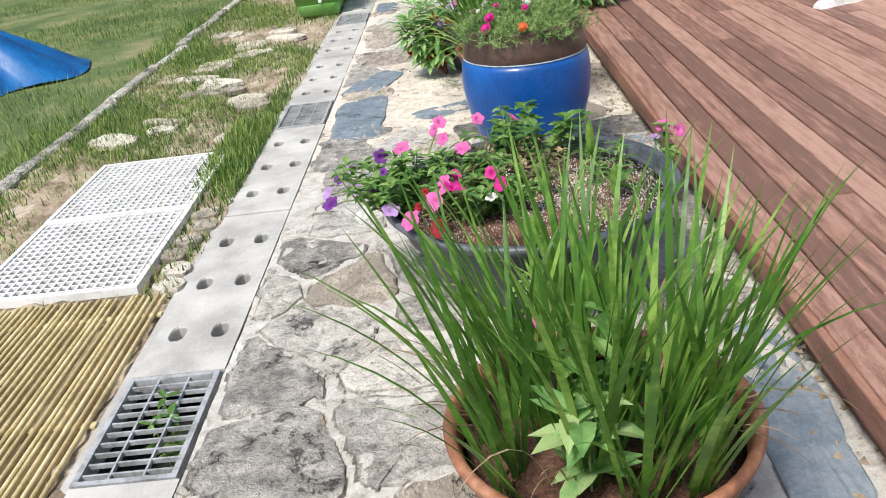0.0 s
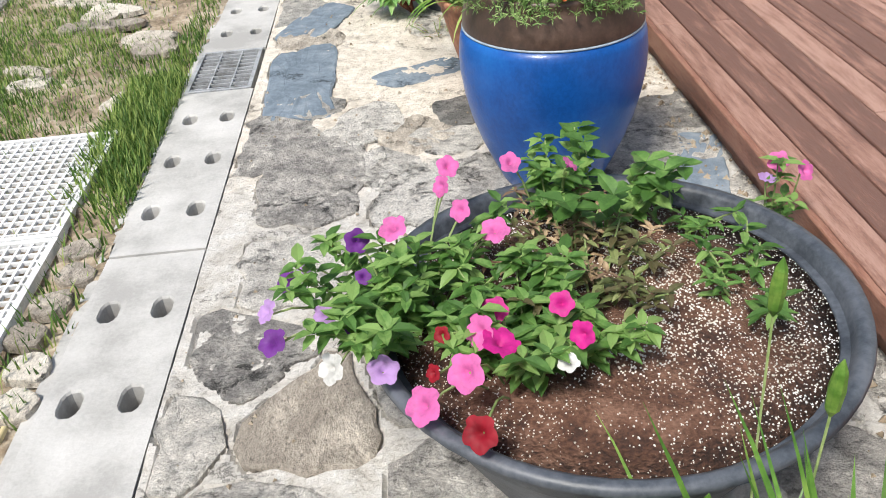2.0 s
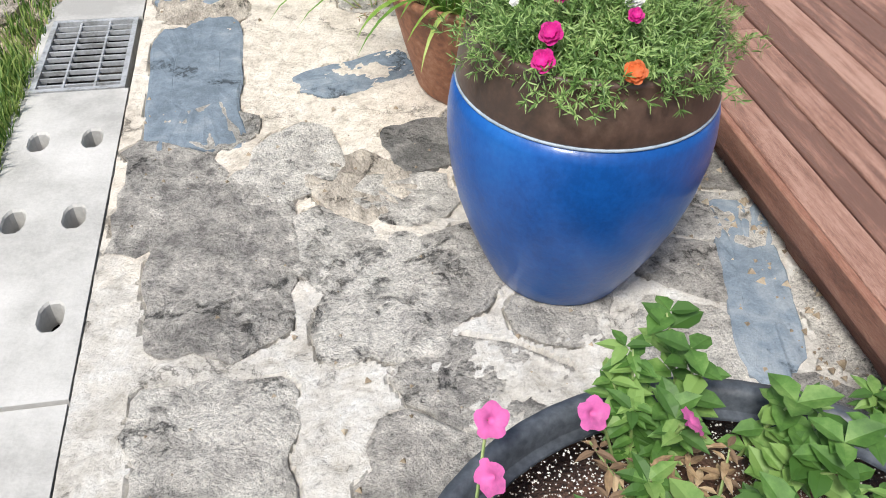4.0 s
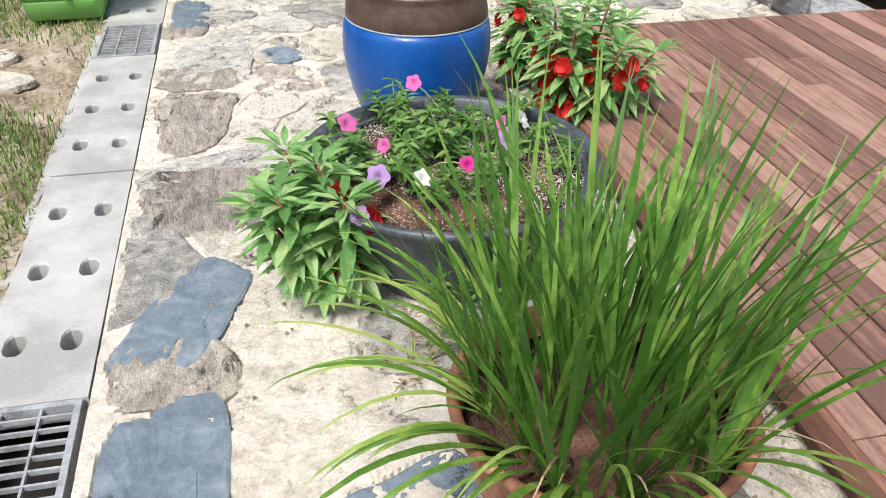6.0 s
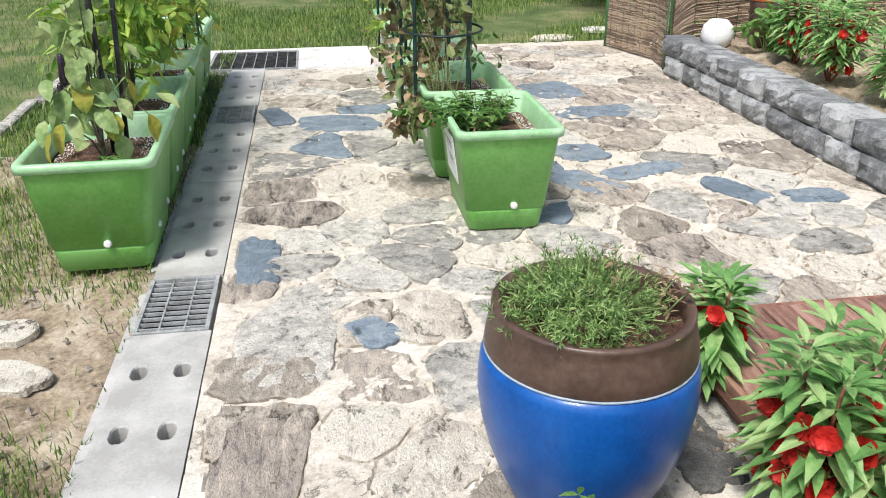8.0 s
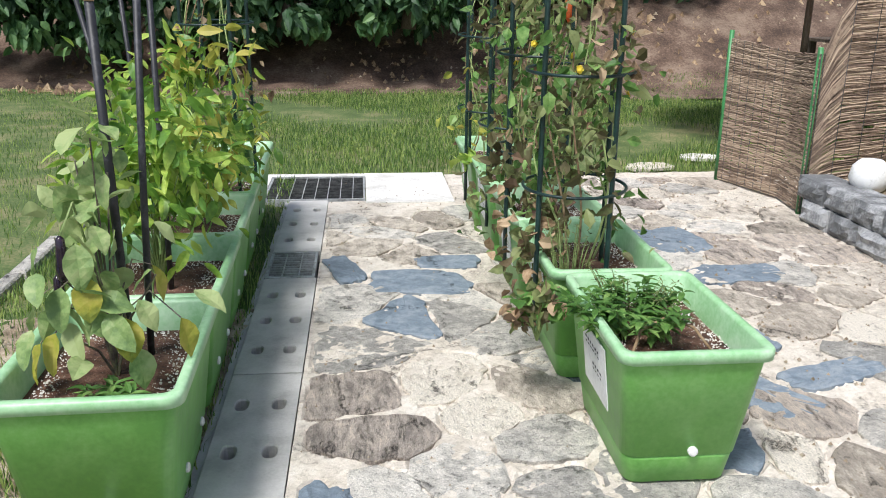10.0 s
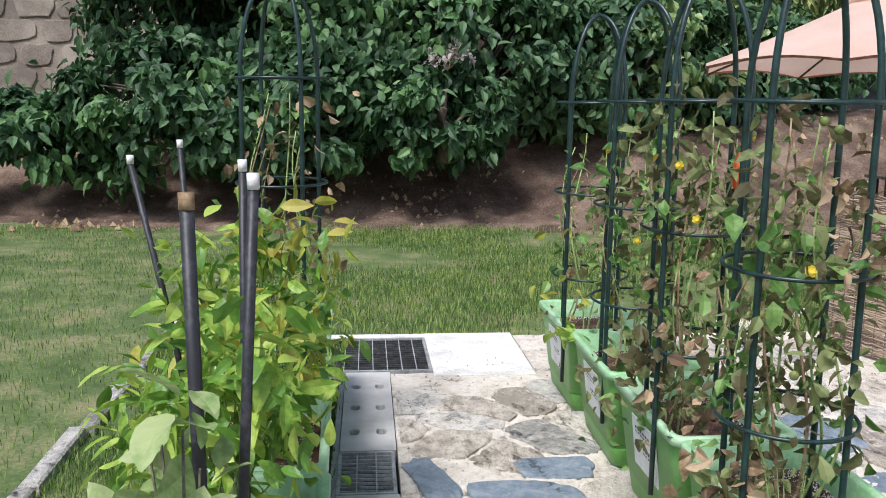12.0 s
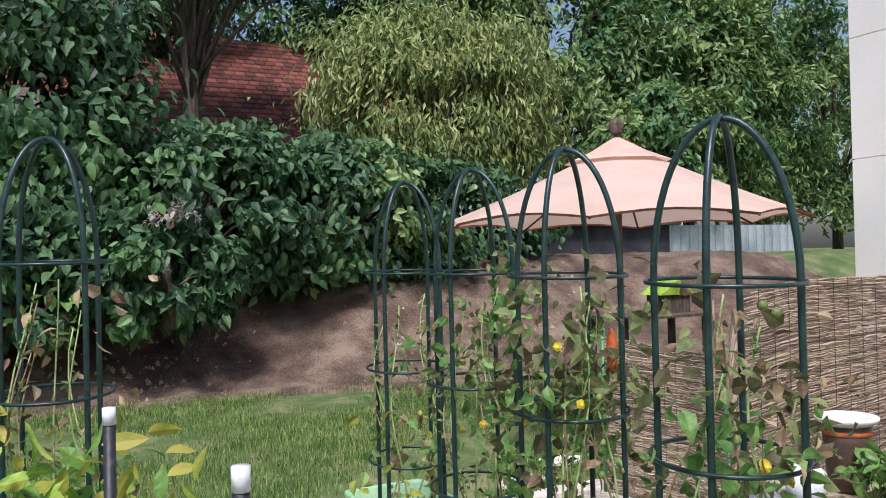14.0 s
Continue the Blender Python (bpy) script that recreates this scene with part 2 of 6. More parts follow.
LEAF_LIGHT = material("pale_tree_leaf", (0.25, 0.32, 0.09), (0.13, 0.19, 0.05), (0.40, 0.43, 0.16), 1.2, 20, 0.5, 0, island=0.5, translucent=0.25)
STEM_GREEN = material("green_stem", (0.22, 0.30, 0.10), (0.14, 0.20, 0.06), (0.32, 0.38, 0.16), 20, 60, 0.6, 0.1)
SHOOT = material("pale_vine_shoot", (0.36, 0.46, 0.17), (0.24, 0.33, 0.10), (0.48, 0.56, 0.26), 20, 60, 0.6, 0.1)
STEM_RED = material("reddish_stem", (0.24, 0.085, 0.05), (0.15, 0.05, 0.03), (0.32, 0.16, 0.09), 20, 60, 0.6, 0.1)
BARK = material("bark", (0.10, 0.075, 0.055), (0.05, 0.038, 0.03), (0.17, 0.135, 0.105), 6, 40, 0.9, 0.6, stretch=(3, 3, 0.6))
def petal(name, c):
    return material(name, c, tuple(v * 0.75 for v in c), tuple(min(1, v * 1.2) for v in c), 20, 60, 0.6, 0, island=0.3, translucent=0.38)
PINK, MAGENTA, RED = petal("pink_petal", (0.75, 0.16, 0.45)), petal("magenta_petal", (0.65, 0.02, 0.28)), petal("red_petal", (0.66, 0.035, 0.025))
PURPLE, LILAC, WHITE_PETAL = petal("purple_petal", (0.16, 0.03, 0.26)), petal("lilac_petal", (0.50, 0.30, 0.62)), petal("white_petal", (0.80, 0.79, 0.76))
ORANGE, CRIMSON, YELLOW = petal("orange_petal", (0.80, 0.20, 0.06)), petal("crimson_petal", (0.32, 0.006, 0.02)), petal("yellow_petal", (0.75, 0.60, 0.06))
CANVAS = material("umbrella_canvas", (0.86, 0.62, 0.52), (0.81, 0.56, 0.46), (0.90, 0.67, 0.58), 2, 80, 0.85, 0.1, translucent=0.38)
REED = material("reed", (0.29, 0.21, 0.15), (0.15, 0.105, 0.075), (0.42, 0.32, 0.23), 5, 40, 0.8, 0.3, island=0.6)
PLASTER = material("cream_plaster", (0.81, 0.79, 0.74), (0.75, 0.73, 0.67), (0.85, 0.83, 0.79), 0.8, 60, 0.85, 0.1)
ROOF_RED = material("red_roof_tile", (0.15, 0.04, 0.026), (0.09, 0.025, 0.018), (0.21, 0.065, 0.045), 2, 30, 0.75, 0.2, per_object=0.4)
GARDEN_WALL = material("stone_wall", (0.33, 0.28, 0.23), (0.22, 0.18, 0.15), (0.44, 0.38, 0.32), 2, 30, 0.85, 0.4, per_object=0.3)
WHITE_PAINT = material("white_plastic", (0.78, 0.78, 0.77), (0.6, 0.6, 0.58), (0.82, 0.82, 0.82), 8, 60, 0.5, 0.1)
TARP = material("blue_tarpaulin", (0.004, 0.11, 0.34), (0.003, 0.06, 0.22), (0.01, 0.15, 0.42), 4, 60, 0.4, 0.2)
BAMBOO = material("pale_bamboo", (0.62, 0.51, 0.27), (0.45, 0.36, 0.18), (0.72, 0.63, 0.38), 5, 50, 0.7, 0.2, per_object=0.3)
METAL_SHEET = material("corrugated_metal", (0.36, 0.40, 0.43), (0.25, 0.28, 0.30), (0.48, 0.52, 0.55), 1, 30, 0.5, 0.1, metal=0.2)
DARK_WALL = material("dark_shed_wall", (0.035, 0.04, 0.045), (0.02, 0.022, 0.025), (0.06, 0.065, 0.07), 2, 30, 0.8, 0.1)
GLASS_BLUE = material("tower_glass", (0.35, 0.50, 0.56), (0.25, 0.40, 0.46), (0.45, 0.6, 0.65), 0.1, 3, 0.3, 0)
LIME = material("lime_paint", (0.30, 0.46, 0.05), rough=0.5)
PAPER = material("white_label", (0.72, 0.72, 0.70), (0.62, 0.62, 0.60), (0.78, 0.78, 0.77), 8, 60, 0.7, 0.05)
INK = material("black_ink", (0.03, 0.03, 0.035), rough=0.8, bump=0)
LEAF_EGG = material("eggplant_leaf", (0.26, 0.38, 0.13), (0.15, 0.25, 0.085), (0.42, 0.50, 0.22), 9, 45, 0.55, 0.15, island=0.5, translucent=0.3)
STEM_EGG = material("purplish_stem", (0.12, 0.10, 0.08), (0.06, 0.04, 0.05), (0.22, 0.22, 0.12), 20, 60, 0.6, 0.1)
AUBERGINE = material("aubergine_skin", (0.02, 0.008, 0.022), (0.012, 0.005, 0.014), (0.04, 0.015, 0.04), 10, 40, 0.25, 0, coat=0.4)


# ---- mesh building ----
class Geo:
    """Vertices and faces gathered for one mesh."""

    def __init__(self):
        self.v, self.f, self.n = [], [], 0

    def add(self, verts, faces):
        self.v.append(np.asarray(verts, float).reshape(-1, 3))
        self.f.extend([tuple(i + self.n for i in f) for f in faces])
        self.n += len(self.v[-1])
        return self

    def grid(self, verts, block, count):
        """count copies of a block of faces over equally long blocks of vertices."""
        verts = np.asarray(verts, float).reshape(-1, 3)
        size = len(verts) // count
        for k in range(count):
            o = self.n + k * size
            self.f.extend([tuple(i + o for i in f) for f in block])
        self.v.append(verts)
        self.n += len(verts)
        return self

    def box(self, x0, x1, y0, y1, z0, z1, bevel=0.0):
        b = min(bevel, (x1 - x0) / 3, (y1 - y0) / 3)
        if not b:
            return self.add([(x, y, z) for z in (z0, z1) for x, y in ((x0, y0), (x1, y0), (x1, y1), (x0, y1))],
                            [(3, 2, 1, 0), (4, 5, 6, 7), (0, 1, 5, 4), (1, 2, 6, 5), (2, 3, 7, 6), (3, 0, 4, 7)])
        rings = [(0, z0), (0, z1 - b), (b, z1)]
        v = [(x, y, z) for i, z in rings for x, y in ((x0 + i, y0 + i), (x1 - i, y0 + i), (x1 - i, y1 - i), (x0 + i, y1 - i))]
        f = [(3, 2, 1, 0), (8, 9, 10, 11)]
        for r in (0, 4):
            f += [(r + k, r + (k + 1) % 4, r + 4 + (k + 1) % 4, r + 4 + k) for k in range(4)]
        return self.add(v, f)

    def rings(self, loops, close_start=False, close_end=False, wrap=True):
        """Skin over loops of equally many points."""
        loops = np.asarray(loops, float)
        r, k = loops.shape[:2]
        f = []
        for i in range(r - 1):
            for j in range(k if wrap else k - 1):
                a, b = i * k + j, i * k + (j + 1) % k
                f.append((a, b, b + k, a + k))
        if close_start:
            f.append(tuple(range(k))[::-1])
        if close_end:
            f.append(tuple(range((r - 1) * k, r * k)))
        return self.add(loops, f)

    def lathe(self, cx, cy, profile, k=40, wobble=0.0, seed=0.0, lid=True):
        a = np.linspace(0, 2 * np.pi, k, endpoint=False)
        w = 1 + wobble * (np.sin(2 * a + seed) + 0.6 * np.sin(3 * a + seed * 2))
        return self.rings([[(cx + r * c * s, cy + r * d * s, z) for c, d, s in zip(np.cos(a), np.sin(a), w)] for r, z in profile],
                          lid and profile[0][0] > 0, lid and profile[-1][0] > 0)

    def tube(self, path, r, k=6, taper=1.0, closed=False):
        path = np.asarray(path, float)
        t = np.gradient(path, axis=0) if not closed else np.roll(path, -1, 0) - np.roll(path, 1, 0)
        t /= np.linalg.norm(t, axis=1, keepdims=True) + 1e-9
        up = np.where(np.abs(t[:, 2:]) > 0.9, np.array([[1.0, 0, 0]]), np.array([[0, 0, 1.0]]))
        if np.abs(t[:, 2]).mean() > 0.6:
            up = np.tile([[1.0, 0.01, 0]], (len(t), 1))
        else:
            up = np.tile([[0.01, 0.02, 1.0]], (len(t), 1))
        s = np.cross(t, up)
        s /= np.linalg.norm(s, axis=1, keepdims=True) + 1e-9
        u = np.cross(s, t)
        rad = r * np.linspace(1, taper, len(path))
        a = np.linspace(0, 2 * np.pi, k, endpoint=False)
        loops = path[:, None] + rad[:, None, None] * (np.cos(a)[None, :, None] * s[:, None] + np.sin(a)[None, :, None] * u[:, None])
        if closed:
            loops = np.concatenate([loops, loops[:1]])
        return self.rings(loops, not closed, not closed)

    def leaves(self, p, d, n, length, width, droop=0.25, full=True):
        """Pointed, folded leaves from p along d with faces towards n."""
        p, d, n = (np.asarray(q, float).reshape(-1, 3) for q in (p, d, n))
        c = len(p)
        length, width = np.broadcast_to(length, c)[:, None], np.broadcast_to(width, c)[:, None]
        d = d / (np.linalg.norm(d, axis=1, keepdims=True) + 1e-9)
        s = np.cross(d, n)
        s /= np.linalg.norm(s, axis=1, keepdims=True) + 1e-9
        n = np.cross(s, d)
        def at(u, w, h):
            return p + d * length * u + s * width * w - n * (length * droop * u * u) + n * width * h
        if full == 2:
            rows = ((.14, .30), (.32, .46), (.52, .48), (.72, .36), (.88, .19))
            vs = np.stack([at(0, 0, 0)] + [at(u, k * w, abs(k) * w * 0.22 + 0.05 * k * math.sin(9 * u)) for u, w in rows for k in (-1, 0, 1)] + [at(1, 0, 0)], 1)
            block = [(0, 1, 2), (0, 2, 3), (13, 16, 14), (14, 16, 15)]
            for i in range(1, 13, 3):
                block += [(i, i + 3, i + 4, i + 1), (i + 1, i + 4, i + 5, i + 2)]
        elif full:
            vs = np.stack([at(0, 0, 0), at(.3, -.42, .16), at(.3, 0, 0), at(.3, .42, .16), at(.65, -.36, .13), at(.65, 0, 0), at(.65, .36, .13), at(1, 0, 0)], 1)
            block = [(0, 1, 2), (0, 2, 3), (1, 4, 5, 2), (2, 5, 6, 3), (4, 7, 5), (5, 7, 6)]
        else:
            vs = np.stack([at(0, 0, 0), at(.45, -.5, .12), at(1, 0, 0), at(.45, .5, .12)], 1)
            block = [(0, 1, 2), (0, 2, 3)]
        return self.grid(vs.reshape(-1, 3), block, c)

    def blades(self, p, d, length, width, arch, seg=6, lean=None):
        """Strap leaves that rise from p and bow over towards d."""
        p, d = np.asarray(p, float), np.asarray(d, float)
        c = len(p)
        length, width, arch = (np.broadcast_to(q, c) for q in (length, width, arch))
        lean = np.broadcast_to(0.1 if lean is None else lean, c)
        s = np.stack([-d[:, 1], d[:, 0], np.zeros(c)], 1)
        pos, out = p.copy(), []
        for i in range(seg + 1):
            u = i / seg
            w = width * (0.55 + 0.9 * u if u < 0.35 else 0.87 * (1 - ((u - 0.35) / 0.65) ** 2)) / 2
            out += [pos - s * w[:, None], pos + s * w[:, None]]
            ang = lean + arch * u ** 1.6
            pos = pos + (d * np.sin(ang)[:, None] + np.array([0, 0, 1.0]) * np.cos(ang)[:, None]) * (length / seg)[:, None]
        block = [(2 * i, 2 * i + 1, 2 * i + 3, 2 * i + 2) for i in range(seg)]
        return self.grid(np.stack(out, 1).reshape(-1, 3), block, c)

    def mesh(self, name, mat, smooth=False):
        me = bpy.data.meshes.new(name)
        me.from_pydata(np.concatenate(self.v) if self.v else [], [], self.f)
        me.materials.append(mat)
        if smooth:
            me.shade_smooth()
        return me


def part(name, geo, mat, parent=None, label="", smooth=False):
    ob = new(name, geo.mesh(name, mat, smooth) if isinstance(geo, Geo) else geo)
    ob.parent = parent
    if label:
        ob["label"] = label
    return ob


def thing(name, x, y, z, label, category, group="", kind=""):
    ob = new(name)
    ob.empty_display_size = 0.1
    ob.location = (x, y, z)
    return tagged(ob, label, category, group, kind)


rng = np.random.default_rng(7)


def unit(v):
    return v / (np.linalg.norm(v, axis=-1, keepdims=True) + 1e-9)


def ball_dirs(c, low=-1.0):
    z = rng.uniform(low, 1, c)
    a = rng.uniform(0, 2 * np.pi, c)
    r = np.sqrt(1 - z * z)
    return np.stack([r * np.cos(a), r * np.sin(a), z], 1)


# ---- ground ----
def bank_height(x, y):
    """The lawn is level; past it a bare bank climbs to the trees."""
    e = 18.4 - 0.12 * (x - 0.5) + 0.25 * np.sin(x * 0.9)
    t = np.clip((y - e) / 4.0, 0, 1)
    return 1.7 * t * t * (3 - 2 * t) * np.clip((140 - np.abs(x)) / 100, 0, 1) + 0.05 * np.sin(x * 2.3 + y * 1.7) * np.clip((y - e) / 2, 0, 1)


def build_ground():
    xs = np.concatenate([[-2500, -400, -120, -60, -35], np.linspace(-22, 22, 111), [35, 60, 120, 400, 2500]])
    ys = np.concatenate([[-2500, -400, -100, -40, -20, -8, -3], np.linspace(0, 30, 101), [36, 45, 60, 120, 400, 2500]])
    X, Y = np.meshgrid(xs, ys)
    Z = bank_height(X, Y) - 0.035 + 0.012 * np.sin(X * 1.9 + 2 * np.sin(Y * 1.3)) * (Y < 18)
    Z = np.where((X > -0.36) & (X < 6) & (Y < 12.6), -0.3, Z)
    Z = np.where((X > -1.59) & (X < 0) & (Y < 9.4), -0.3, Z)
    g = Geo().rings(np.stack([X, Y, Z], 2), wrap=False)
    ob = part("ground", g, LAWN, smooth=True)
    tagged(ob, "trampled lawn ground with bare sandy patches", "ground", kind="structure")
    xs, ys = np.linspace(-14, 14, 113), np.linspace(17.4, 24, 45)
    X, Y = np.meshgrid(xs, ys)
    Z = bank_height(X, Y) - 0.035 + 0.05 + 0.02 * rng.normal(size=X.shape)
    Z = np.where(Y < 18.15 - 0.12 * (X - 0.5) + 0.25 * np.sin(X * 0.9), Z - 0.1, Z)
    ob = part("bank", Geo().rings(np.stack([X, Y, Z], 2), wrap=False), BANK, smooth=True)
    tagged(ob, "bare brown earth bank behind the lawn", "earth bank", kind="structure")
    xs, ys = np.linspace(-1.62, -0.27, 40), np.linspace(-2, 9.5, 240)
    X, Y = np.meshgrid(xs, ys)
    Z = -0.022 + 0.008 * rng.normal(size=X.shape) + 0.012 * np.sin(X * 7 + Y * 3)
    Z = np.where((X > -1.09) & (X < -0.46) & (Y > 2.5) & (Y < 3.92), -0.16, Z)
    Z = np.where((X > -1.5) & (X < -0.34) & (Y < 2.4), -0.05, Z)
    ob = part("earth_strip", Geo().rings(np.stack([X, Y, Z], 2), wrap=False), EARTH, smooth=True)
    tagged(ob, "dry cracked sandy earth beside the drain", "earth", kind="structure")


def grass_patch(name, count, region, height, label, keep=None):
    x0, x1, y0, y1 = region
    p = np.stack([rng.uniform(x0, x1, count), rng.uniform(y0, y1, count), np.zeros(count)], 1)
    if keep is not None:
        p = p[keep(p[:, 0], p[:, 1])]
    p[:, 2] = bank_height(p[:, 0], p[:, 1]) - 0.03
    a = rng.uniform(0, 2 * np.pi, len(p))
    d = np.stack([np.cos(a), np.sin(a), 0 * a], 1)
    g = Geo().blades(p, d, rng.uniform(0.5, 1.3, len(p)) * height, rng.uniform(0.004, 0.008, len(p)) * max(1, height / 0.06), rng.uniform(0.2, 1.3, len(p)), seg=2, lean=rng.uniform(0, 0.5, len(p)))
    tagged(part(name, g, GRASS), label, "grass", kind="stuff")


build_ground()


# ---- drain ----


def slab_mesh(length):
    """A precast cover with three pairs of rounded slots going through it."""
    g = Geo()
    xs, ys = [-0.265, -0.125, 0.015], [0.006, 0.41 * length / 1.2, 0.77 * length / 1.2, length - 0.006]
    z1, z0 = 0.0, -0.07
    for j in range(3):
        for i in range(2):
            cx, cy = (-0.195, -0.055)[i], (0.245, 0.59, 0.935)[j] * length / 1.2
            k = 16
            a = np.linspace(0, 2 * np.pi, k, endpoint=False) + np.pi / 4
            slot = [(cx + 0.025 * max(-1, min(1, 1.08 * math.cos(t))), cy + 0.042 * max(-1, min(1, 1.12 * math.sin(t)))) for t in a]
            rim = []
            for t in a:
                c, s = math.cos(t), math.sin(t)
                m = max(abs(c), abs(s))
                u, w = c / m, s / m
                rim.append((cx + (u * (xs[i + 1] - cx) if u > 0 else -u * (xs[i] - cx)), cy + (w * (ys[j + 1] - cy) if w > 0 else -w * (ys[j] - cy))))
            g.rings([[(x, y, z1) for x, y in rim], [(cx + (x - cx) * 1.12, cy + (y - cy) * 1.12, z1) for x, y in slot], [(x, y, z1 - 0.006) for x, y in slot], [(x, y, z0) for x, y in slot]])
    x0, x1, y0, y1 = xs[0], xs[2], ys[0], ys[3]
    g.add([(x, y, z) for z in (z0, z1) for x, y in ((x0, y0), (x1, y0), (x1, y1), (x0, y1))], [(0, 1, 5, 4), (1, 2, 6, 5), (2, 3, 7, 6), (3, 0, 4, 7)])
    bm = bmesh.new()
    bm.from_mesh(g.mesh("drain_cover", CONCRETE))
    bmesh.ops.remove_doubles(bm, verts=bm.verts, dist=0.0004)
    me = bpy.data.meshes.new("drain_cover")
    bm.to_mesh(me)
    bm.free()
    me.materials.append(CONCRETE)
    return me


def grate(x0, x1, y0, y1, nx, ny, mat_frame, mat_bar):
    root = thing("drain_grate", x0, y0, 0, "galvanised steel grating set in the concrete drain", "drain grate", "drain gratings")
    w, l = x1 - x0, y1 - y0
    g = Geo()
    for a in ((0, w, 0, 0.016), (0, w, l - 0.016, l), (0, 0.016, 0.016, l - 0.016), (w - 0.016, w, 0.016, l - 0.016)):
        g.box(*a, -0.05, 0.002)
    part("rim", g, mat_frame, root)
    bar = Geo().box(-0.003, 0.003, 0.017, l - 0.017, -0.014, -0.002).mesh("cross_bar", mat_frame)
    for i in range(1, nx):
        ob = part("cross_bar", bar, None, root)
        ob.location.x = w * i / nx
    flat = Geo().box(0.017, w - 0.017, -0.0032, 0.0032, -0.016, -0.003).mesh("bearing_bar", mat_bar)
    for j in range(1, ny):
        ob = part("bearing_bar", flat, None, root)
        ob.location.y = l * j / ny
    return root


def build_drain():
    root = thing("drain_channel", 0, 0, 0, "narrow concrete drain channel running along the path", "drain", kind="structure")
    part("channel_floor", Geo().box(-0.29, 0.02, -2, 11.66, -0.3, -0.2), SHADE_BLACK, root)
    # black liners put shade behind the slots; the last wall is concrete
    part("channel_wall", Geo().box(0.006, 0.0195, -2, 11.66, -0.2, -0.075), SHADE_BLACK, root)
    part("channel_wall", Geo().box(-0.268, -0.262, -2, 11.66, -0.2, -0.075), SHADE_BLACK, root)
    part("channel_wall", Geo().box(-0.30, -0.27, -2, 11.66, -0.2, -0.012), CONCRETE, root)
    y0, s, p = 1.9, 1.185, 2.83
    long_slab = slab_mesh(s)
    spots = []
    for k in range(-1, 3):
        base = y0 + k * p
        spots += [base, base + s]
        grate(-0.268, 0.004, base + 2 * s, base + p, 3, 11, STEEL, STEEL)
    for y in spots:
        ob = part("drain_cover", long_slab, None)
        ob.location.y = y
        tagged(ob, "grey precast concrete drain cover with six slots", "drain cover", "drain covers")
    ob = part("drain_cover", slab_mesh(1.26), None)
    ob.location.y = y0 + 3 * p + 0.01
    tagged(ob, "grey precast concrete drain cover with six slots", "drain cover", "drain covers")
    grate(-0.47, 0.29, 11.68, 12.46, 8, 16, STEEL, DARK_STEEL)
    g = Geo().box(-0.55, -0.475, 11.66, 12.56, -0.1, 0.004).box(0.295, 0.95, 11.55, 12.56, -0.1, 0.006).box(-0.475, 0.295, 12.465, 12.56, -0.1, 0.004)
    tagged(part("concrete_surround", g, WHITE_CONCRETE), "fresh white concrete round the catch basin grating", "concrete", kind="structure")
    # black slab painted as the shade below the grating
    part("basin", Geo().box(-0.475, 0.295, 11.668, 12.465, -0.4, -0.3), SHADE_BLACK, root)


build_drain()


# ---- deck ----
def build_deck():
    top, x0, x1, y1 = 0.15, 1.615, 5.6, 6.70
    root = thing("deck", 0, 0, 0, "low reddish brown wooden deck of long boards", "deck", kind="structure")
    pitch, gap = 0.100, 0.007
    meshes = {}
    xx, i = x0, 0
    r = random.Random(3)
    while xx < x1:
        y = -2.4 + r.uniform(0, 2.2)
        first = True
        ya = -2.4
        while ya < y1:
            yb = min(y1, y if first else ya + r.choice((2.4, 3.0, 3.6)))
            first = False
            key = round(yb - ya, 2)
            if key not in meshes:
                meshes[key] = Geo().box(0, pitch - gap, 0.002, yb - ya - 0.002, -0.024, 0, 0.003).mesh("board", DECK)
            ob = part("board", meshes[key], None, root)
            ob.location = (xx, ya, top + r.uniform(-0.0015, 0.0015))
            ya = yb
        xx += pitch
        i += 1
    part("fascia", Geo().box(x0 - 0.022, x0, -2.4, y1, 0.075, top - 0.004, 0.003), DECK_SIDE, root)
    part("fascia", Geo().box(x0 + 0.014, x0 + 0.034, -2.4, y1, 0.0, 0.072, 0.003), DECK_SIDE, root)
    part("fascia", Geo().box(x0, x1, y1, y1 + 0.022, 0.0, top - 0.004, 0.003), DECK_SIDE, root)
    # added black filler block, so the gaps between boards look shaded
    part("underdeck_shade", Geo().box(x0 + 0.036, x1, -2.4, y1 - 0.002, 0.0, 0.1), SHADE_BLACK, root)


build_deck()


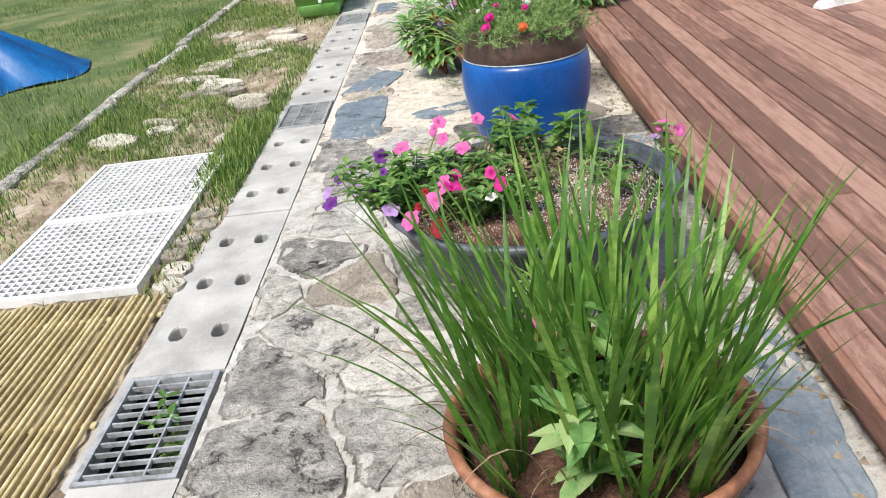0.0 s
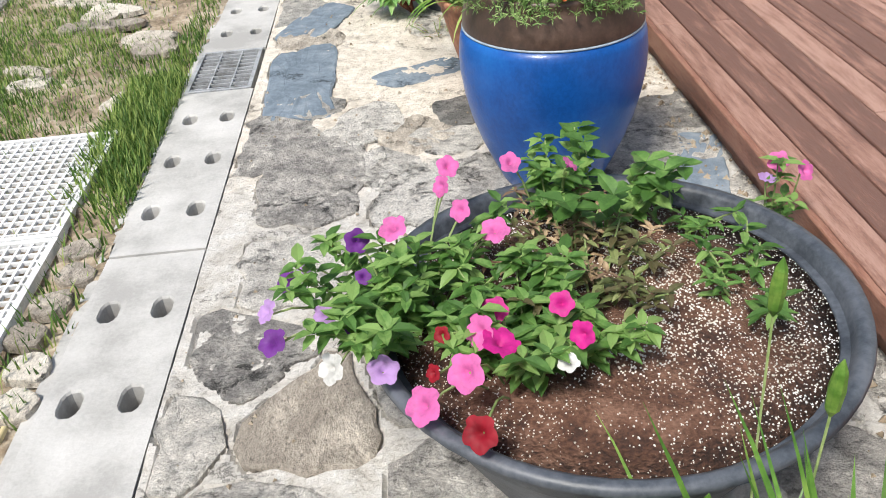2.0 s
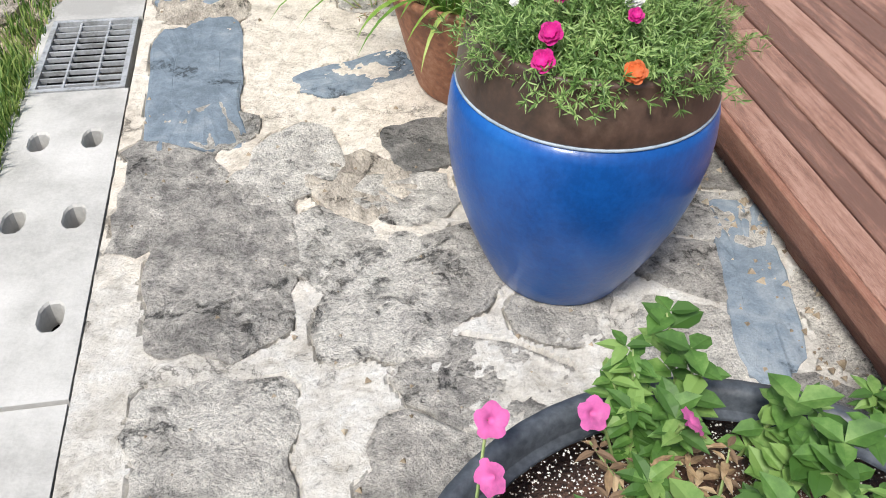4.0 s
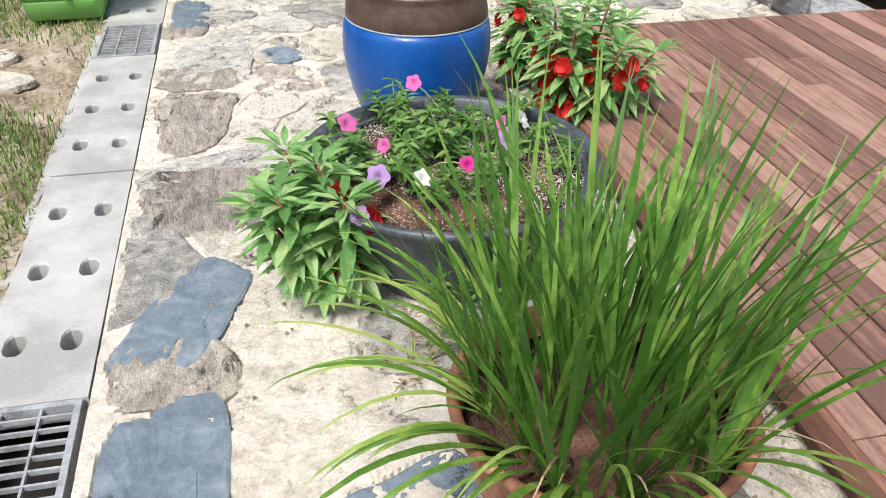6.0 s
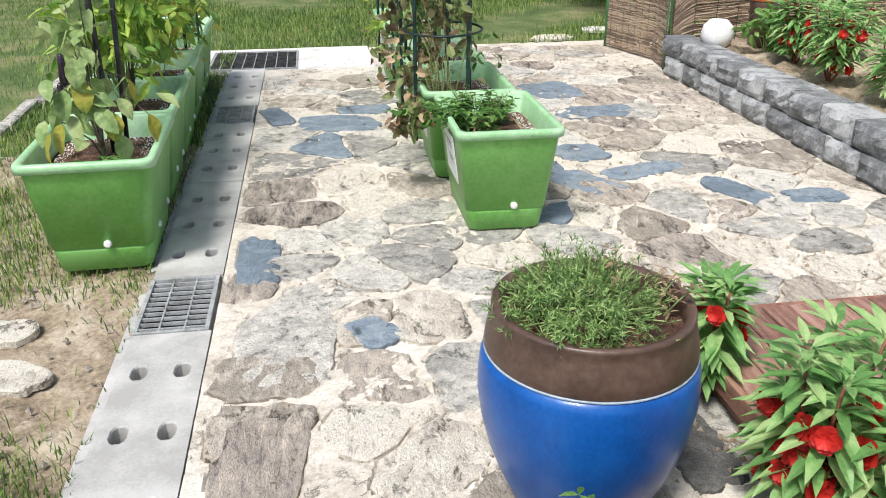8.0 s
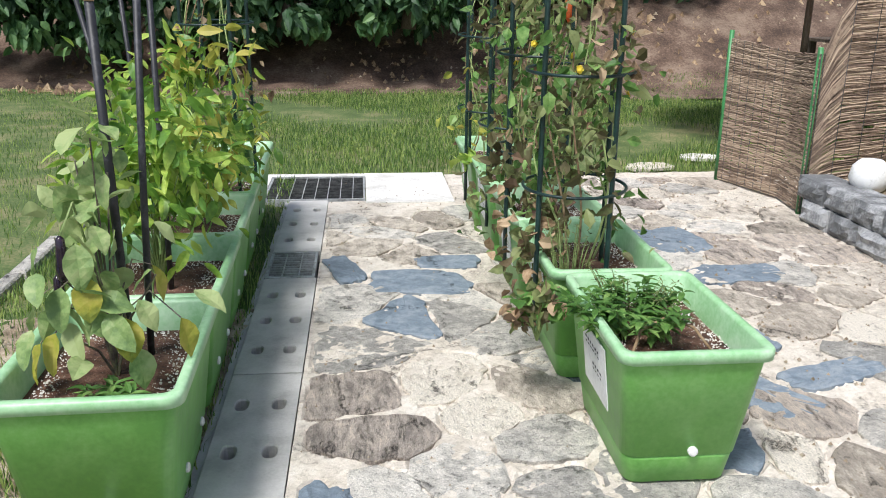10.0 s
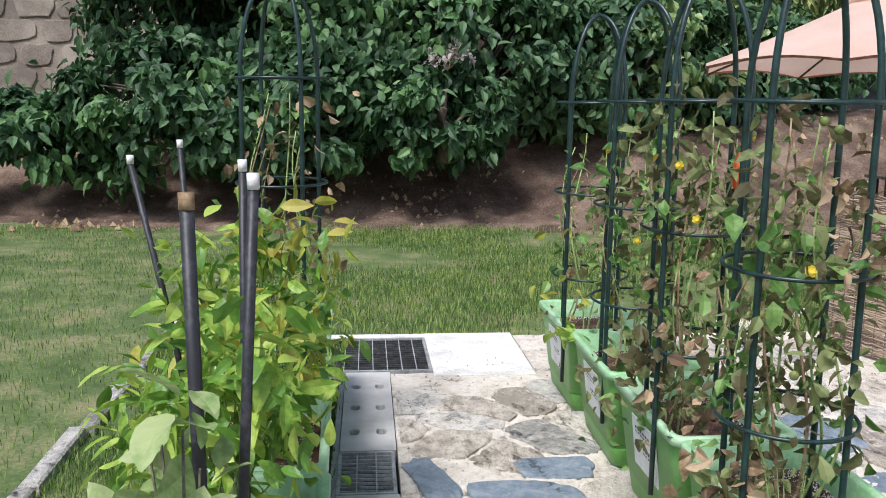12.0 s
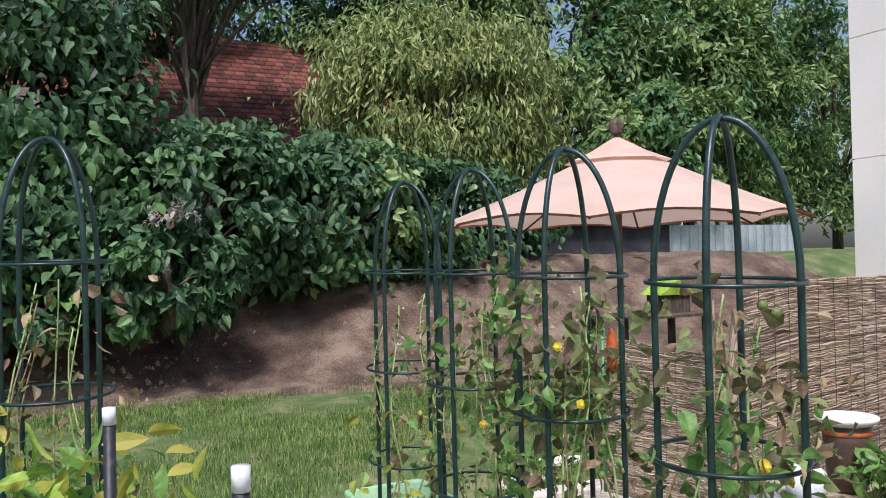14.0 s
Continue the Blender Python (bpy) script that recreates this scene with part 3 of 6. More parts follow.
# ---- vessels ----
def jar(x, y, label, q=1.0, tall=1.1):
    """q: girth, tall: height against a jar half a metre high."""
    root = thing("glazed_jar", x, y, 0, label, "jar planter", "blue glazed jars")
    k = 72
    at = lambda pairs: [(r * q, z * tall) for r, z in pairs]
    part("body", Geo().lathe(0, 0, at([(0.140, 0.008), (0.150, 0.0), (0.160, 0.012), (0.186, 0.06), (0.220, 0.13), (0.245, 0.195), (0.262, 0.26), (0.272, 0.325), (0.272, 0.37), (0.267, 0.41), (0.258, 0.435)]), k), GLAZE_BLUE, root, "glossy cobalt blue glaze", True)
    part("glaze_edge", Geo().lathe(0, 0, at([(0.2575, 0.4335), (0.2605, 0.435), (0.2605, 0.438), (0.2575, 0.4395)]), k), GLAZE_PALE, root, "thin pale line where the glaze ends", True)
    part("neck_band", Geo().lathe(0, 0, at([(0.2575, 0.439), (0.259, 0.442), (0.256, 0.470), (0.246, 0.510), (0.240, 0.528), (0.243, 0.536), (0.241, 0.543), (0.234, 0.545), (0.221, 0.542), (0.215, 0.52), (0.218, 0.45)]), k), GLAZE_BROWN, root, "matt dark brown unglazed band", True)
    part("soil", Geo().lathe(0, 0, at([(0.217, 0.50), (0.15, 0.512), (0.0, 0.518)]), k), SOIL, root)
    return root


def bowl(x, y, r, h, label):
    root = thing("planter_bowl", x, y, 0, label, "planter bowl", "dark planter bowls")
    q = r / 0.45
    part("body", Geo().lathe(0, 0, [(0.24 * q, 0.006), (0.26 * q, 0.0), (0.28 * q, 0.02), (0.33 * q, h * 0.35), (0.38 * q, h * 0.68), (0.40 * q, h - 0.035)], 56, 0.006, 0.0, False), BLACK_PLASTIC, root, "", True)
    part("rim", Geo().lathe(0, 0, [(0.40 * q, h - 0.036), (0.435 * q, h - 0.03), (0.452 * q, h - 0.012), (0.448 * q, h), (0.432 * q, h + 0.002), (0.420 * q, h - 0.008), (0.412 * q, h - 0.05), (0.395 * q, h - 0.1)], 56, 0.006, 0.0, False), BLACK_PLASTIC, root, "", True)
    part("soil", Geo().lathe(0, 0, [(0.414 * q, h - 0.04), (0.25 * q, h - 0.025), (0.0, h - 0.015)], 40, 0.006), SOIL, root, "reddish soil", True)
    c = 12000
    a, rr = rng.uniform(0, 2 * np.pi, c), 0.405 * q * np.sqrt(rng.uniform(0, 1, c))
    keep = noise_mask(rr * np.cos(a), rr * np.sin(a), 7.0, 0.12) | (rng.uniform(size=c) < 0.3)
    a, rr = a[keep], rr[keep]
    p = np.stack([rr * np.cos(a), rr * np.sin(a), h - 0.018 - 0.024 * (rr / (0.414 * q)) ** 2], 1)
    g = Geo()
    chips(g, p, rng.uniform(0.0015, 0.0036, len(p)))
    part("perlite", g, PERLITE, root, "scattered white perlite grains")["kind"] = "stuff"
    return root


def noise_mask(x, y, s, level):
    v = np.sin(x * s + 1.3 * np.sin(y * s * 0.7)) + np.sin(y * s * 1.1 + 1.7 * np.sin(x * s * 0.6 + 1)) + rng.normal(size=len(x)) * 0.5
    return v > (level - 0.5) * 3


def chips(g, p, size):
    """Small four-sided crumbs."""
    c = len(p)
    o = np.array([[1, 0, 0], [-0.5, 0.85, 0], [-0.5, -0.85, 0], [0, 0, 1.1]])
    ang = rng.uniform(0, 2 * np.pi, c)
    rot = np.stack([np.stack([np.cos(ang), -np.sin(ang), 0 * ang], 1), np.stack([np.sin(ang), np.cos(ang), 0 * ang], 1), np.tile([0, 0, 1.0], (c, 1))], 1)
    v = np.einsum("nij,kj->nki", rot, o) * size[:, None, None] + p[:, None]
    g.grid(v.reshape(-1, 3), [(0, 1, 3), (1, 2, 3), (2, 0, 3)], c)


def clay_pot(x, y, r, h, label):
    root = thing("terracotta_pot", x, y, 0, label, "flower pot", "terracotta pots")
    part("body", Geo().lathe(0, 0, [(0.60 * r, 0.008), (0.63 * r, 0.0), (0.68 * r, 0.02), (0.82 * r, h * 0.45), (0.93 * r, h * 0.8), (0.95 * r, h - 0.03)], 48, lid=False), TERRACOTTA, root, "", True)
    part("rim", Geo().lathe(0, 0, [(0.95 * r, h - 0.031), (r, h - 0.026), (1.015 * r, h - 0.008), (0.99 * r, h), (0.95 * r, h - 0.002), (0.92 * r, h - 0.02), (0.89 * r, h - 0.09)], 48, lid=False), TERRACOTTA, root, "", True)
    part("soil", Geo().lathe(0, 0, [(0.91 * r, h - 0.065), (0.5 * r, h - 0.05), (0, h - 0.048)], 32), SOIL, root, "", True)
    return root


jar(1.068, 3.335, "cobalt blue glazed jar with brown band and moss roses", 0.99, 1.12)
jar(1.061, 6.022, "cobalt blue glazed jar with brown band and small herbs", 0.986, 1.09)
bowl(0.975, 2.255, 0.456, 0.336, "large dark grey bowl planted with petunias")
bowl(0.996, 5.17, 0.43, 0.34, "large dark grey bowl with petunias and weeds")
clay_pot(1.0, 1.13, 0.295, 0.32, "terracotta pot full of tall rice plants")
clay_pot(1.06, 4.17, 0.285, 0.34, "terracotta pot full of arching rice plants")


# ---- green planter boxes ----
def round_rect(w, l, r, z, k=5):
    out = []
    for cx, cy, a0 in ((w - r, l - r, 0), (r - w, l - r, 90), (r - w, r - l, 180), (w - r, r - l, 270)):
        for i in range(k + 1):
            a = radians(a0 + 90 * i / k)
            out.append((cx + r * math.cos(a), cy + r * math.sin(a), z))
    return out


def planter_box(x, y, turn, label, sign=0, plugs=True, w=0.265):
    """x, y: the middle of the floor of the box. Two storeys, a flared body and a turned-out rim."""
    root = thing("planter_box", x, y, 0, label, "planter box", "green planter boxes")
    root.rotation_euler.z = radians(turn)
    l, h = 0.375, 0.5
    t = lambda z: 0.70 + 0.25 * z / h
    body = [round_rect(w * t(0) - 0.01, l * t(0) - 0.0, 0.05, 0.004), round_rect(w * t(0), l * (t(0) + 0.06), 0.05, 0.0 + 0.012)]
    for z in (0.10, 0.112):
        body.append(round_rect(w * t(z), l * (t(z) + 0.05), 0.05, z))
    part("reservoir", Geo().rings(body, True, True), BOX_GREEN, root, "", True)
    upper = [round_rect(w * t(0.114) + 0.004, l * (t(0.114) + 0.055), 0.05, 0.114), round_rect(w * t(0.44), l * (t(0.44) + 0.03), 0.045, 0.452),
             round_rect(w * t(0.46), l * (t(0.46) + 0.03), 0.045, 0.465)]
    part("body", Geo().rings(upper, True, False), BOX_GREEN, root, "", True)
    rim = [round_rect(w * 0.93, l * 0.955, 0.045, 0.462), round_rect(w, l, 0.05, 0.464), round_rect(w * 1.005, l * 1.005, 0.05, 0.492), round_rect(w * 0.985, l * 0.985, 0.045, 0.5),
           round_rect(w * 0.90, l * 0.93, 0.035, 0.5), round_rect(w * 0.875, l * 0.91, 0.03, 0.488), round_rect(w * 0.83, l * 0.87, 0.03, 0.36)]
    part("rim", Geo().rings(rim), BOX_RIM, root, "pale green rim with sky sheen in its colour", True)
    soil = [round_rect(w * 0.845, l * 0.885, 0.03, 0.395), round_rect(w * 0.5, l * 0.6, 0.03, 0.408), round_rect(w * 0.1, l * 0.1, 0.005, 0.41)]
    part("soil", Geo().rings(soil, False, True), SOIL, root, "reddish brown soil", True)
    c = 1500
    p = np.stack([rng.uniform(-0.2, 0.2, c), rng.uniform(-0.3, 0.3, c), np.full(c, 0.405)], 1)
    g = Geo()
    chips(g, p, rng.uniform(0.0022, 0.0055, c))
    part("perlite", g, PERLITE, root)["kind"] = "stuff"
    if plugs:
        for px, py, ax in ((0.03, -l * 0.826, "y"), (w * 0.76, -0.12, "x"), (w * 0.76, 0.16, "x")):
            a = np.linspace(0, 2 * np.pi, 10, endpoint=False)
            lo = [[(px + r * math.cos(q), py + dd, 0.135 + r * math.sin(q)) if ax == "y" else (px - dd, py + r * math.cos(q), 0.135 + r * math.sin(q)) for q in (a if ax == "y" else -a)] for r, dd in ((0.016, 0.01), (0.016, -0.012), (0.010, -0.016))]
            part("overflow_plug", Geo().rings(lo, False, True), WHITE_PAINT, root, "white overflow plug")
    if sign:
        s = Geo()
        z0, z1 = 0.19, 0.41
        q = lambda z: -(w * t(z) + 0.006)
        s.add([(q(z0), 0.14, z0), (q(z0), -0.14, z0), (q(z1), -0.14, z1), (q(z1), 0.14, z1), (q(z0) + 0.004, 0.14, z0), (q(z0) + 0.004, -0.14, z0), (q(z1) + 0.004, -0.14, z1), (q(z1) + 0.004, 0.14, z1)],
              [(0, 3, 2, 1), (4, 5, 6, 7), (0, 1, 5, 4), (1, 2, 6, 5), (2, 3, 7, 6), (3, 0, 4, 7)])
        label_sheet = part("label_sheet", s, PAPER, root, "white printed label")
        g = Geo()
        rr = random.Random(sign)
        for row, (za, n) in enumerate(((0.36, 6), (0.29, 4))):
            yy = 0.10 if row == 0 else 0.02
            for i in range(n):
                wd = 0.022
                for zz, hh in ((za, 0.010), (za - 0.016, 0.006)):
                    g.add([(q(zz) - 0.0015, yy, zz), (q(zz) - 0.0015, yy - wd * rr.uniform(.6, 1), zz), (q(zz + hh) - 0.0015, yy - wd * rr.uniform(.6, 1), zz + hh), (q(zz + hh) - 0.0015, yy, zz + hh)], [(0, 3, 2, 1)])
                yy -= wd + 0.008
        part("lettering", g, INK, label_sheet)["kind"] = "stuff"
    return root


for i in range(5):
    planter_box(1.243 - 0.014 * i + (0.028 if i == 0 else 0), 8.125 + 0.757 * i, rng.uniform(-1, 1), "green plastic planter box standing on the flagstones", i + 1, i == 0, 0.243)
for i in range(5):
    planter_box(-0.475 - 0.028 * i, 7.955 + 0.757 * i, 1.5, "green plastic planter box standing beside the drain")


# ---- trellises ----
def trellis(x, y, top, label, turn=-12):
    root = thing("trellis", x, y, 0.40, label, "trellis", "garden trellises")
    root.rotation_euler.z = radians(turn)
    r, zr = 0.195, top - 0.45 - 0.40
    for k in range(2):
        c, s = math.cos(radians(45 + 90 * k)), math.sin(radians(45 + 90 * k))
        path = [(r * c, r * s, -0.2 + (zr + 0.2) * u) for u in np.linspace(0, 1, 6)]
        path += [(r * c * math.cos(a), r * s * math.cos(a), zr + (0.45 - 0.004 * k) * math.sin(a)) for a in np.linspace(0, math.pi, 25)[1:-1]]
        path += [(-r * c, -r * s, -0.2 + (zr + 0.2) * u) for u in np.linspace(1, 0, 6)]
        pts = np.array(path)
        g = Geo()
        t = np.gradient(pts, axis=0)
        t /= np.linalg.norm(t, axis=1, keepdims=True)
        side = np.array([-s, c, 0.0])
        a = np.linspace(0, 2 * np.pi, 8, endpoint=False)
        other = np.cross(t, side)
        loops = pts[:, None] + 0.0105 * (np.cos(a)[None, :, None] * side + np.sin(a)[None, :, None] * other[:, None])
        part("hoop", g.rings(loops, True, True), PIPE_GREEN, root, "", True)
    for z, rr in ((zr, 0.21), (zr - 0.475, 0.208), (zr - 0.93, 0.206)):
        if z > 0.02:
            a = np.linspace(0, 2 * np.pi, 36, endpoint=False)
            part("ring", Geo().tube(np.stack([rr * np.cos(a), rr * np.sin(a), z + 0.006 * np.sin(a)], 1), 0.0065, 6, closed=True), PIPE_GREEN, root, "", True)
    return root


for x, y, top in ((1.125, 8.79, 2.15), (1.13, 9.55, 2.16), (1.15, 10.30, 2.165), (1.10, 10.92, 2.165)):
    trellis(x, y, top, "dark green hooped garden trellis in a planter box")
trellis(-0.52, 10.42, 2.25, "dark green hooped garden trellis in a planter box")


# ---- block wall ----
def block_mesh(l, h, d, seed):
    r = np.random.default_rng(seed)
    nx, nz = 6, 4
    g = Geo()
    front = np.zeros((nz + 1, nx + 1, 3))
    for j in range(nz + 1):
        for i in range(nx + 1):
            u, w = i / nx, j / nz
            edge = min(u, 1 - u, w * 0.7 + 0.02, (1 - w))
            front[j, i] = (-0.028 * min(1, edge * 5) + r.normal() * 0.006 * (0.3 + (edge > 0.05)), u * l, w * h)
    g.rings(front[:, ::-1], wrap=False)
    f0, f1 = front[nz], front[0]
    back = np.array([[d, i / nx * l, h - 0.004] for i in range(nx + 1)])
    mid = np.array([[0.03, i / nx * l, h + r.normal() * 0.004] for i in range(nx + 1)])
    g.rings([back[::1], mid, f0], wrap=False)
    g.add([front[0, 0], front[nz, 0], (d, 0, h), (d, 0, 0)], [(0, 1, 2, 3)])
    g.add([front[0, nx], front[nz, nx], (d, l, h), (d, l, 0)], [(3, 2, 1, 0)])
    return g


def build_block_wall():
    root = thing("block_wall", 0, 0, 0, "low two-course retaining wall of rough grey blocks", "retaining wall", kind="structure")
    kinds = [block_mesh(0.325, 0.145, 0.24, s).mesh("block", WALL_BLOCK) for s in range(8)]
    for course in range(2):
        for k in range(13 if course == 0 else 12):
            ob = part("block", kinds[(k * 3 + course * 5) % 8], None, root)
            ob.location = (3.31 + course * 0.02 + (0.04 if k % 4 == 1 else 0) * 0.3, 10.93 - 0.333 * (k + 1) + course * 0.12, 0.0 + course * 0.149)
            ob.rotation_euler.z = radians(random.uniform(-1.5, 1.5))
    xs, ys = np.linspace(3.52, 6.4, 30), np.linspace(6.7, 11.1, 45)
    X, Y = np.meshgrid(xs, ys)
    tagged(part("bed_soil", Geo().rings(np.stack([X, Y, 0.24 + 0.02 * rng.normal(size=X.shape)], 2), wrap=False), EARTH, smooth=True), "raised flower bed of pale gravelly earth", "flower bed", kind="structure")


build_block_wall()


# ---- kerb ----
def build_kerb():
    r = random.Random(5)
    root = thing("lawn_edging", 0, 0, 0, "line of pale stone edging along the lawn", "edging", kind="structure")
    y = -1.5
    while y < 14.5:
        l = r.uniform(0.35, 0.8)
        ob = part("edging_stone", Geo().box(-0.045, 0.045, 0, l - 0.02, -0.08, 0.012 + r.uniform(-0.006, 0.01), 0.012), STONE_WORN, root)
        ob.location = (-1.6 + r.uniform(-0.015, 0.015), y, 0)
        ob.rotation_euler.z = radians(r.uniform(-2, 2))
        y += l


build_kerb()


# ---- flagstone outlines ----
def rough_outline(cx, cy, hx, hy, turn, seed, square=0.5, k=22):
    """A broken-edged slab outline about a centre."""
    r = np.random.default_rng(seed)
    a = np.linspace(0, 2 * np.pi, k, endpoint=False)
    ph = r.uniform(0, 6.28, 4)
    m = np.maximum(np.abs(np.cos(a)), np.abs(np.sin(a)))
    rad = (1 - square) + square / m * 0.92
    rad *= 1 + 0.05 * np.sin(2 * a + ph[0]) + 0.05 * np.sin(3 * a + ph[1]) + 0.035 * np.sin(5 * a + ph[2]) + 0.025 * np.sin(9 * a + ph[3]) + r.normal(size=k) * 0.02
    x, y = hx * rad * np.cos(a), hy * rad * np.sin(a)
    c, s = math.cos(radians(turn)), math.sin(radians(turn))
    return np.stack([cx + c * x - s * y, cy + s * x + c * y], 1)


def slab_geo(outline, top, seed, thick=0.03):
    r = np.random.default_rng(seed)
    mid = outline.mean(0)
    k = len(outline)
    z = lambda n, s: r.normal(size=n) * s
    outer = np.c_[outline, np.full(k, top - thick)]
    lip = np.c_[outline, top - 0.004 + z(k, 0.0015)]
    inner = np.c_[mid + (outline - mid) * 0.93, top + z(k, 0.0015)]
    core = np.c_[mid + (outline - mid) * 0.5, top + z(k, 0.001)]
    return Geo().rings([outer, lip, inner, core], False, True)


# ---- plants ----
def flower_mesh(name, mat, r=0.03, lobes=5, depth=0.5, ruffle=0.1):
    k = lobes * 5
    a = np.linspace(0, 2 * np.pi, k, endpoint=False)
    rim = 1 - 0.2 * np.abs(np.sin(lobes * a / 2)) ** 3
    loops = [[(f * r * m * math.cos(t), f * r * m * math.sin(t), z * r + (ruffle * r * math.sin(lobes * 2 * t) if f > 0.9 else 0)) for t, m in zip(a, rim if f > 0.5 else np.ones(k))]
             for f, z in ((0.08, -depth), (0.2, -0.25 * depth), (0.6, 0.05), (1.0, 0.0))]
    return Geo().rings(loops, True, False).mesh(name, mat, True)


def rosette_mesh(name, mat, r=0.022):
    """A full bloom: ruffled discs of petals stacked and turned."""
    g = Geo()
    k = 25
    a = np.linspace(0, 2 * np.pi, k, endpoint=False)
    for layer, (s, z, cup) in enumerate(((1.0, 0.0, 0.15), (0.8, 0.004, 0.3), (0.55, 0.008, 0.45))):
        rim = s * r * (1 - 0.17 * np.abs(np.sin(2.5 * a + layer)) ** 4)
        wave = 0.10 * r * np.sin(10 * a + layer)
        g.rings([np.stack([f * rim * np.cos(a), f * rim * np.sin(a), z + cup * r * s * f * f + wave * f ** 3], 1) for f in (0.1, 0.55, 0.85, 1.0)], True, False)
    return g.mesh(name, mat, True)


FLOWERS = {}


def flower(parent, kind, mat, p, face, size=1.0, label=""):
    key = (kind, mat.name)
    if key not in FLOWERS:
        FLOWERS[key] = flower_mesh("flower", mat) if kind == "trumpet" else rosette_mesh("flower", mat)
    ob = part("flower", FLOWERS[key], None, parent, label)
    ob.location = p
    ob.rotation_mode = "QUATERNION"
    ob.rotation_quaternion = Vector(face).to_track_quat("Z", "Y")
    ob.scale = (size,) * 3
    return ob


def rice(x, y, z, r, tillers, h, label, droopy=1.3):
    root = thing("rice_plant", x, y, z, label, "rice plant", "potted rice")
    for i in range(tillers):
        a0, rr = i * 2.4 + rng.uniform(-0.3, 0.3), r * math.sqrt((i + 0.4) / tillers) * 0.95
        c = int(rng.integers(9, 14))
        base = np.array([rr * math.cos(a0), rr * math.sin(a0), -0.01])
        p = base + np.c_[rng.normal(size=(c, 2)) * 0.012, np.zeros(c)]
        a = a0 + rng.normal(size=c) * 1.0
        d = np.stack([np.cos(a), np.sin(a), 0 * a], 1)
        ln = h * rng.uniform(0.6, 1.15, c)
        part("tiller", Geo().blades(p, d, ln, rng.uniform(0.011, 0.021, c), rng.uniform(0.1, 1.0, c) * min(droopy, 1.15) * rng.uniform(0.3, 1, c), 8, rng.uniform(0.0, 0.28, c) + (0.1 + 0.15 * min(droopy, 1.0)) * rr / r), LEAF_BLADE, root)
    if droopy > 2:
        c = 52
        a = rng.uniform(2.2, 5.3, c)
        d = np.stack([np.cos(a), np.sin(a), 0 * a], 1)
        part("tiller", Geo().blades(d * 0.8 * r, d, rng.uniform(0.3, 0.52, c), rng.uniform(0.012, 0.02, c), rng.uniform(1.0, 2.1, c), 9, rng.uniform(0.4, 0.9, c)), LEAF_ARCH, root, "paler arching blades")
    g = Geo()
    c = 26
    a = rng.uniform(0, 6.283, c)
    g.blades(np.stack([0.7 * r * np.cos(a), 0.7 * r * np.sin(a), 0 * a], 1), np.stack([np.cos(a), np.sin(a), 0 * a], 1), rng.uniform(0.15, 0.4, c), 0.006, rng.uniform(1.0, 2.4, c), 7, 0.4)
    part("withered_tuft", g, LEAF_DRY, root, "withered straw-coloured blades")["kind"] = "stuff"
    return root


rice(1.0, 1.13, 0.272, 0.255, 21, 0.55, "tall green rice plants with upright pointed blades")
rice(1.06, 4.17, 0.29, 0.25, 22, 0.60, "dense green rice plants with blades arching over", 2.05)


def weeds(name, x, y, z, stems, spread, h, leaf, mat, label, category="weed", pairs=5, width=0.42, droop=0.2, group=""):
    """Leafy stems fanning from one spot, with leaves in whorls up each stem."""
    root = thing(name, x, y, z, label, category, group)
    for i in range(stems):
        a = rng.uniform(0, 6.283)
        r0 = spread * math.sqrt(rng.uniform(0, 1))
        top = np.array([r0 * math.cos(a) * 1.5, r0 * math.sin(a) * 1.5, h * rng.uniform(0.6, 1.1)])
        b = np.array([r0 * math.cos(a) * 0.7, r0 * math.sin(a) * 0.7, 0])
        u = np.linspace(0, 1, 6)[:, None]
        path = b + (top - b) * u + np.array([0, 0, 0.1 * h]) * np.sin(np.pi * u)
        st = part("stem", Geo().tube(path, 0.003, 5, 0.5), STEM_GREEN, root)
        g = Geo()
        for j in range(pairs):
            q = path[min(5, 1 + int(4.99 * (j + 0.5) / pairs))] + rng.normal(size=3) * 0.005
            c = 3
            an = rng.uniform(0, 6.283) + np.arange(c) * 2.1
            d = np.stack([np.cos(an), np.sin(an), rng.uniform(-0.1, 0.6, c)], 1)
            n = np.stack([-np.cos(an) * 0.4, -np.sin(an) * 0.4, np.ones(c)], 1)
            ln = leaf * rng.uniform(0.7, 1.2, c)
            g.leaves(np.tile(q, (c, 1)), d, n, ln, ln * width, droop)
        part("foliage", g, mat, root)
    return root


def petunia(x, y, z, blooms, label, stems=14, spread=0.16, h=0.14):
    root = weeds("petunia", x, y, z, stems, spread, h, 0.044, LEAF_GREEN, label, "petunia", 9, 0.55, 0.25, "petunias")
    for mat, dx, dy, dz, s in blooms:
        face = (rng.normal() * 0.35 - 0.25, -0.55 + rng.normal() * 0.3, 0.7)
        flower(root, "trumpet", mat, (dx, dy, dz), face, s * 0.9)
        a = np.array([dx * 0.4, dy * 0.4, 0.0])
        b = np.array([dx, dy, dz]) - unit(np.array(face)) * 0.015
        u = np.linspace(0, 1, 5)[:, None]
        part("flower_stalk", Geo().tube(a + (b - a) * u + np.array([0, 0, 0.03]) * np.sin(np.pi * u), 0.0022, 5), STEM_GREEN, root)
    return root


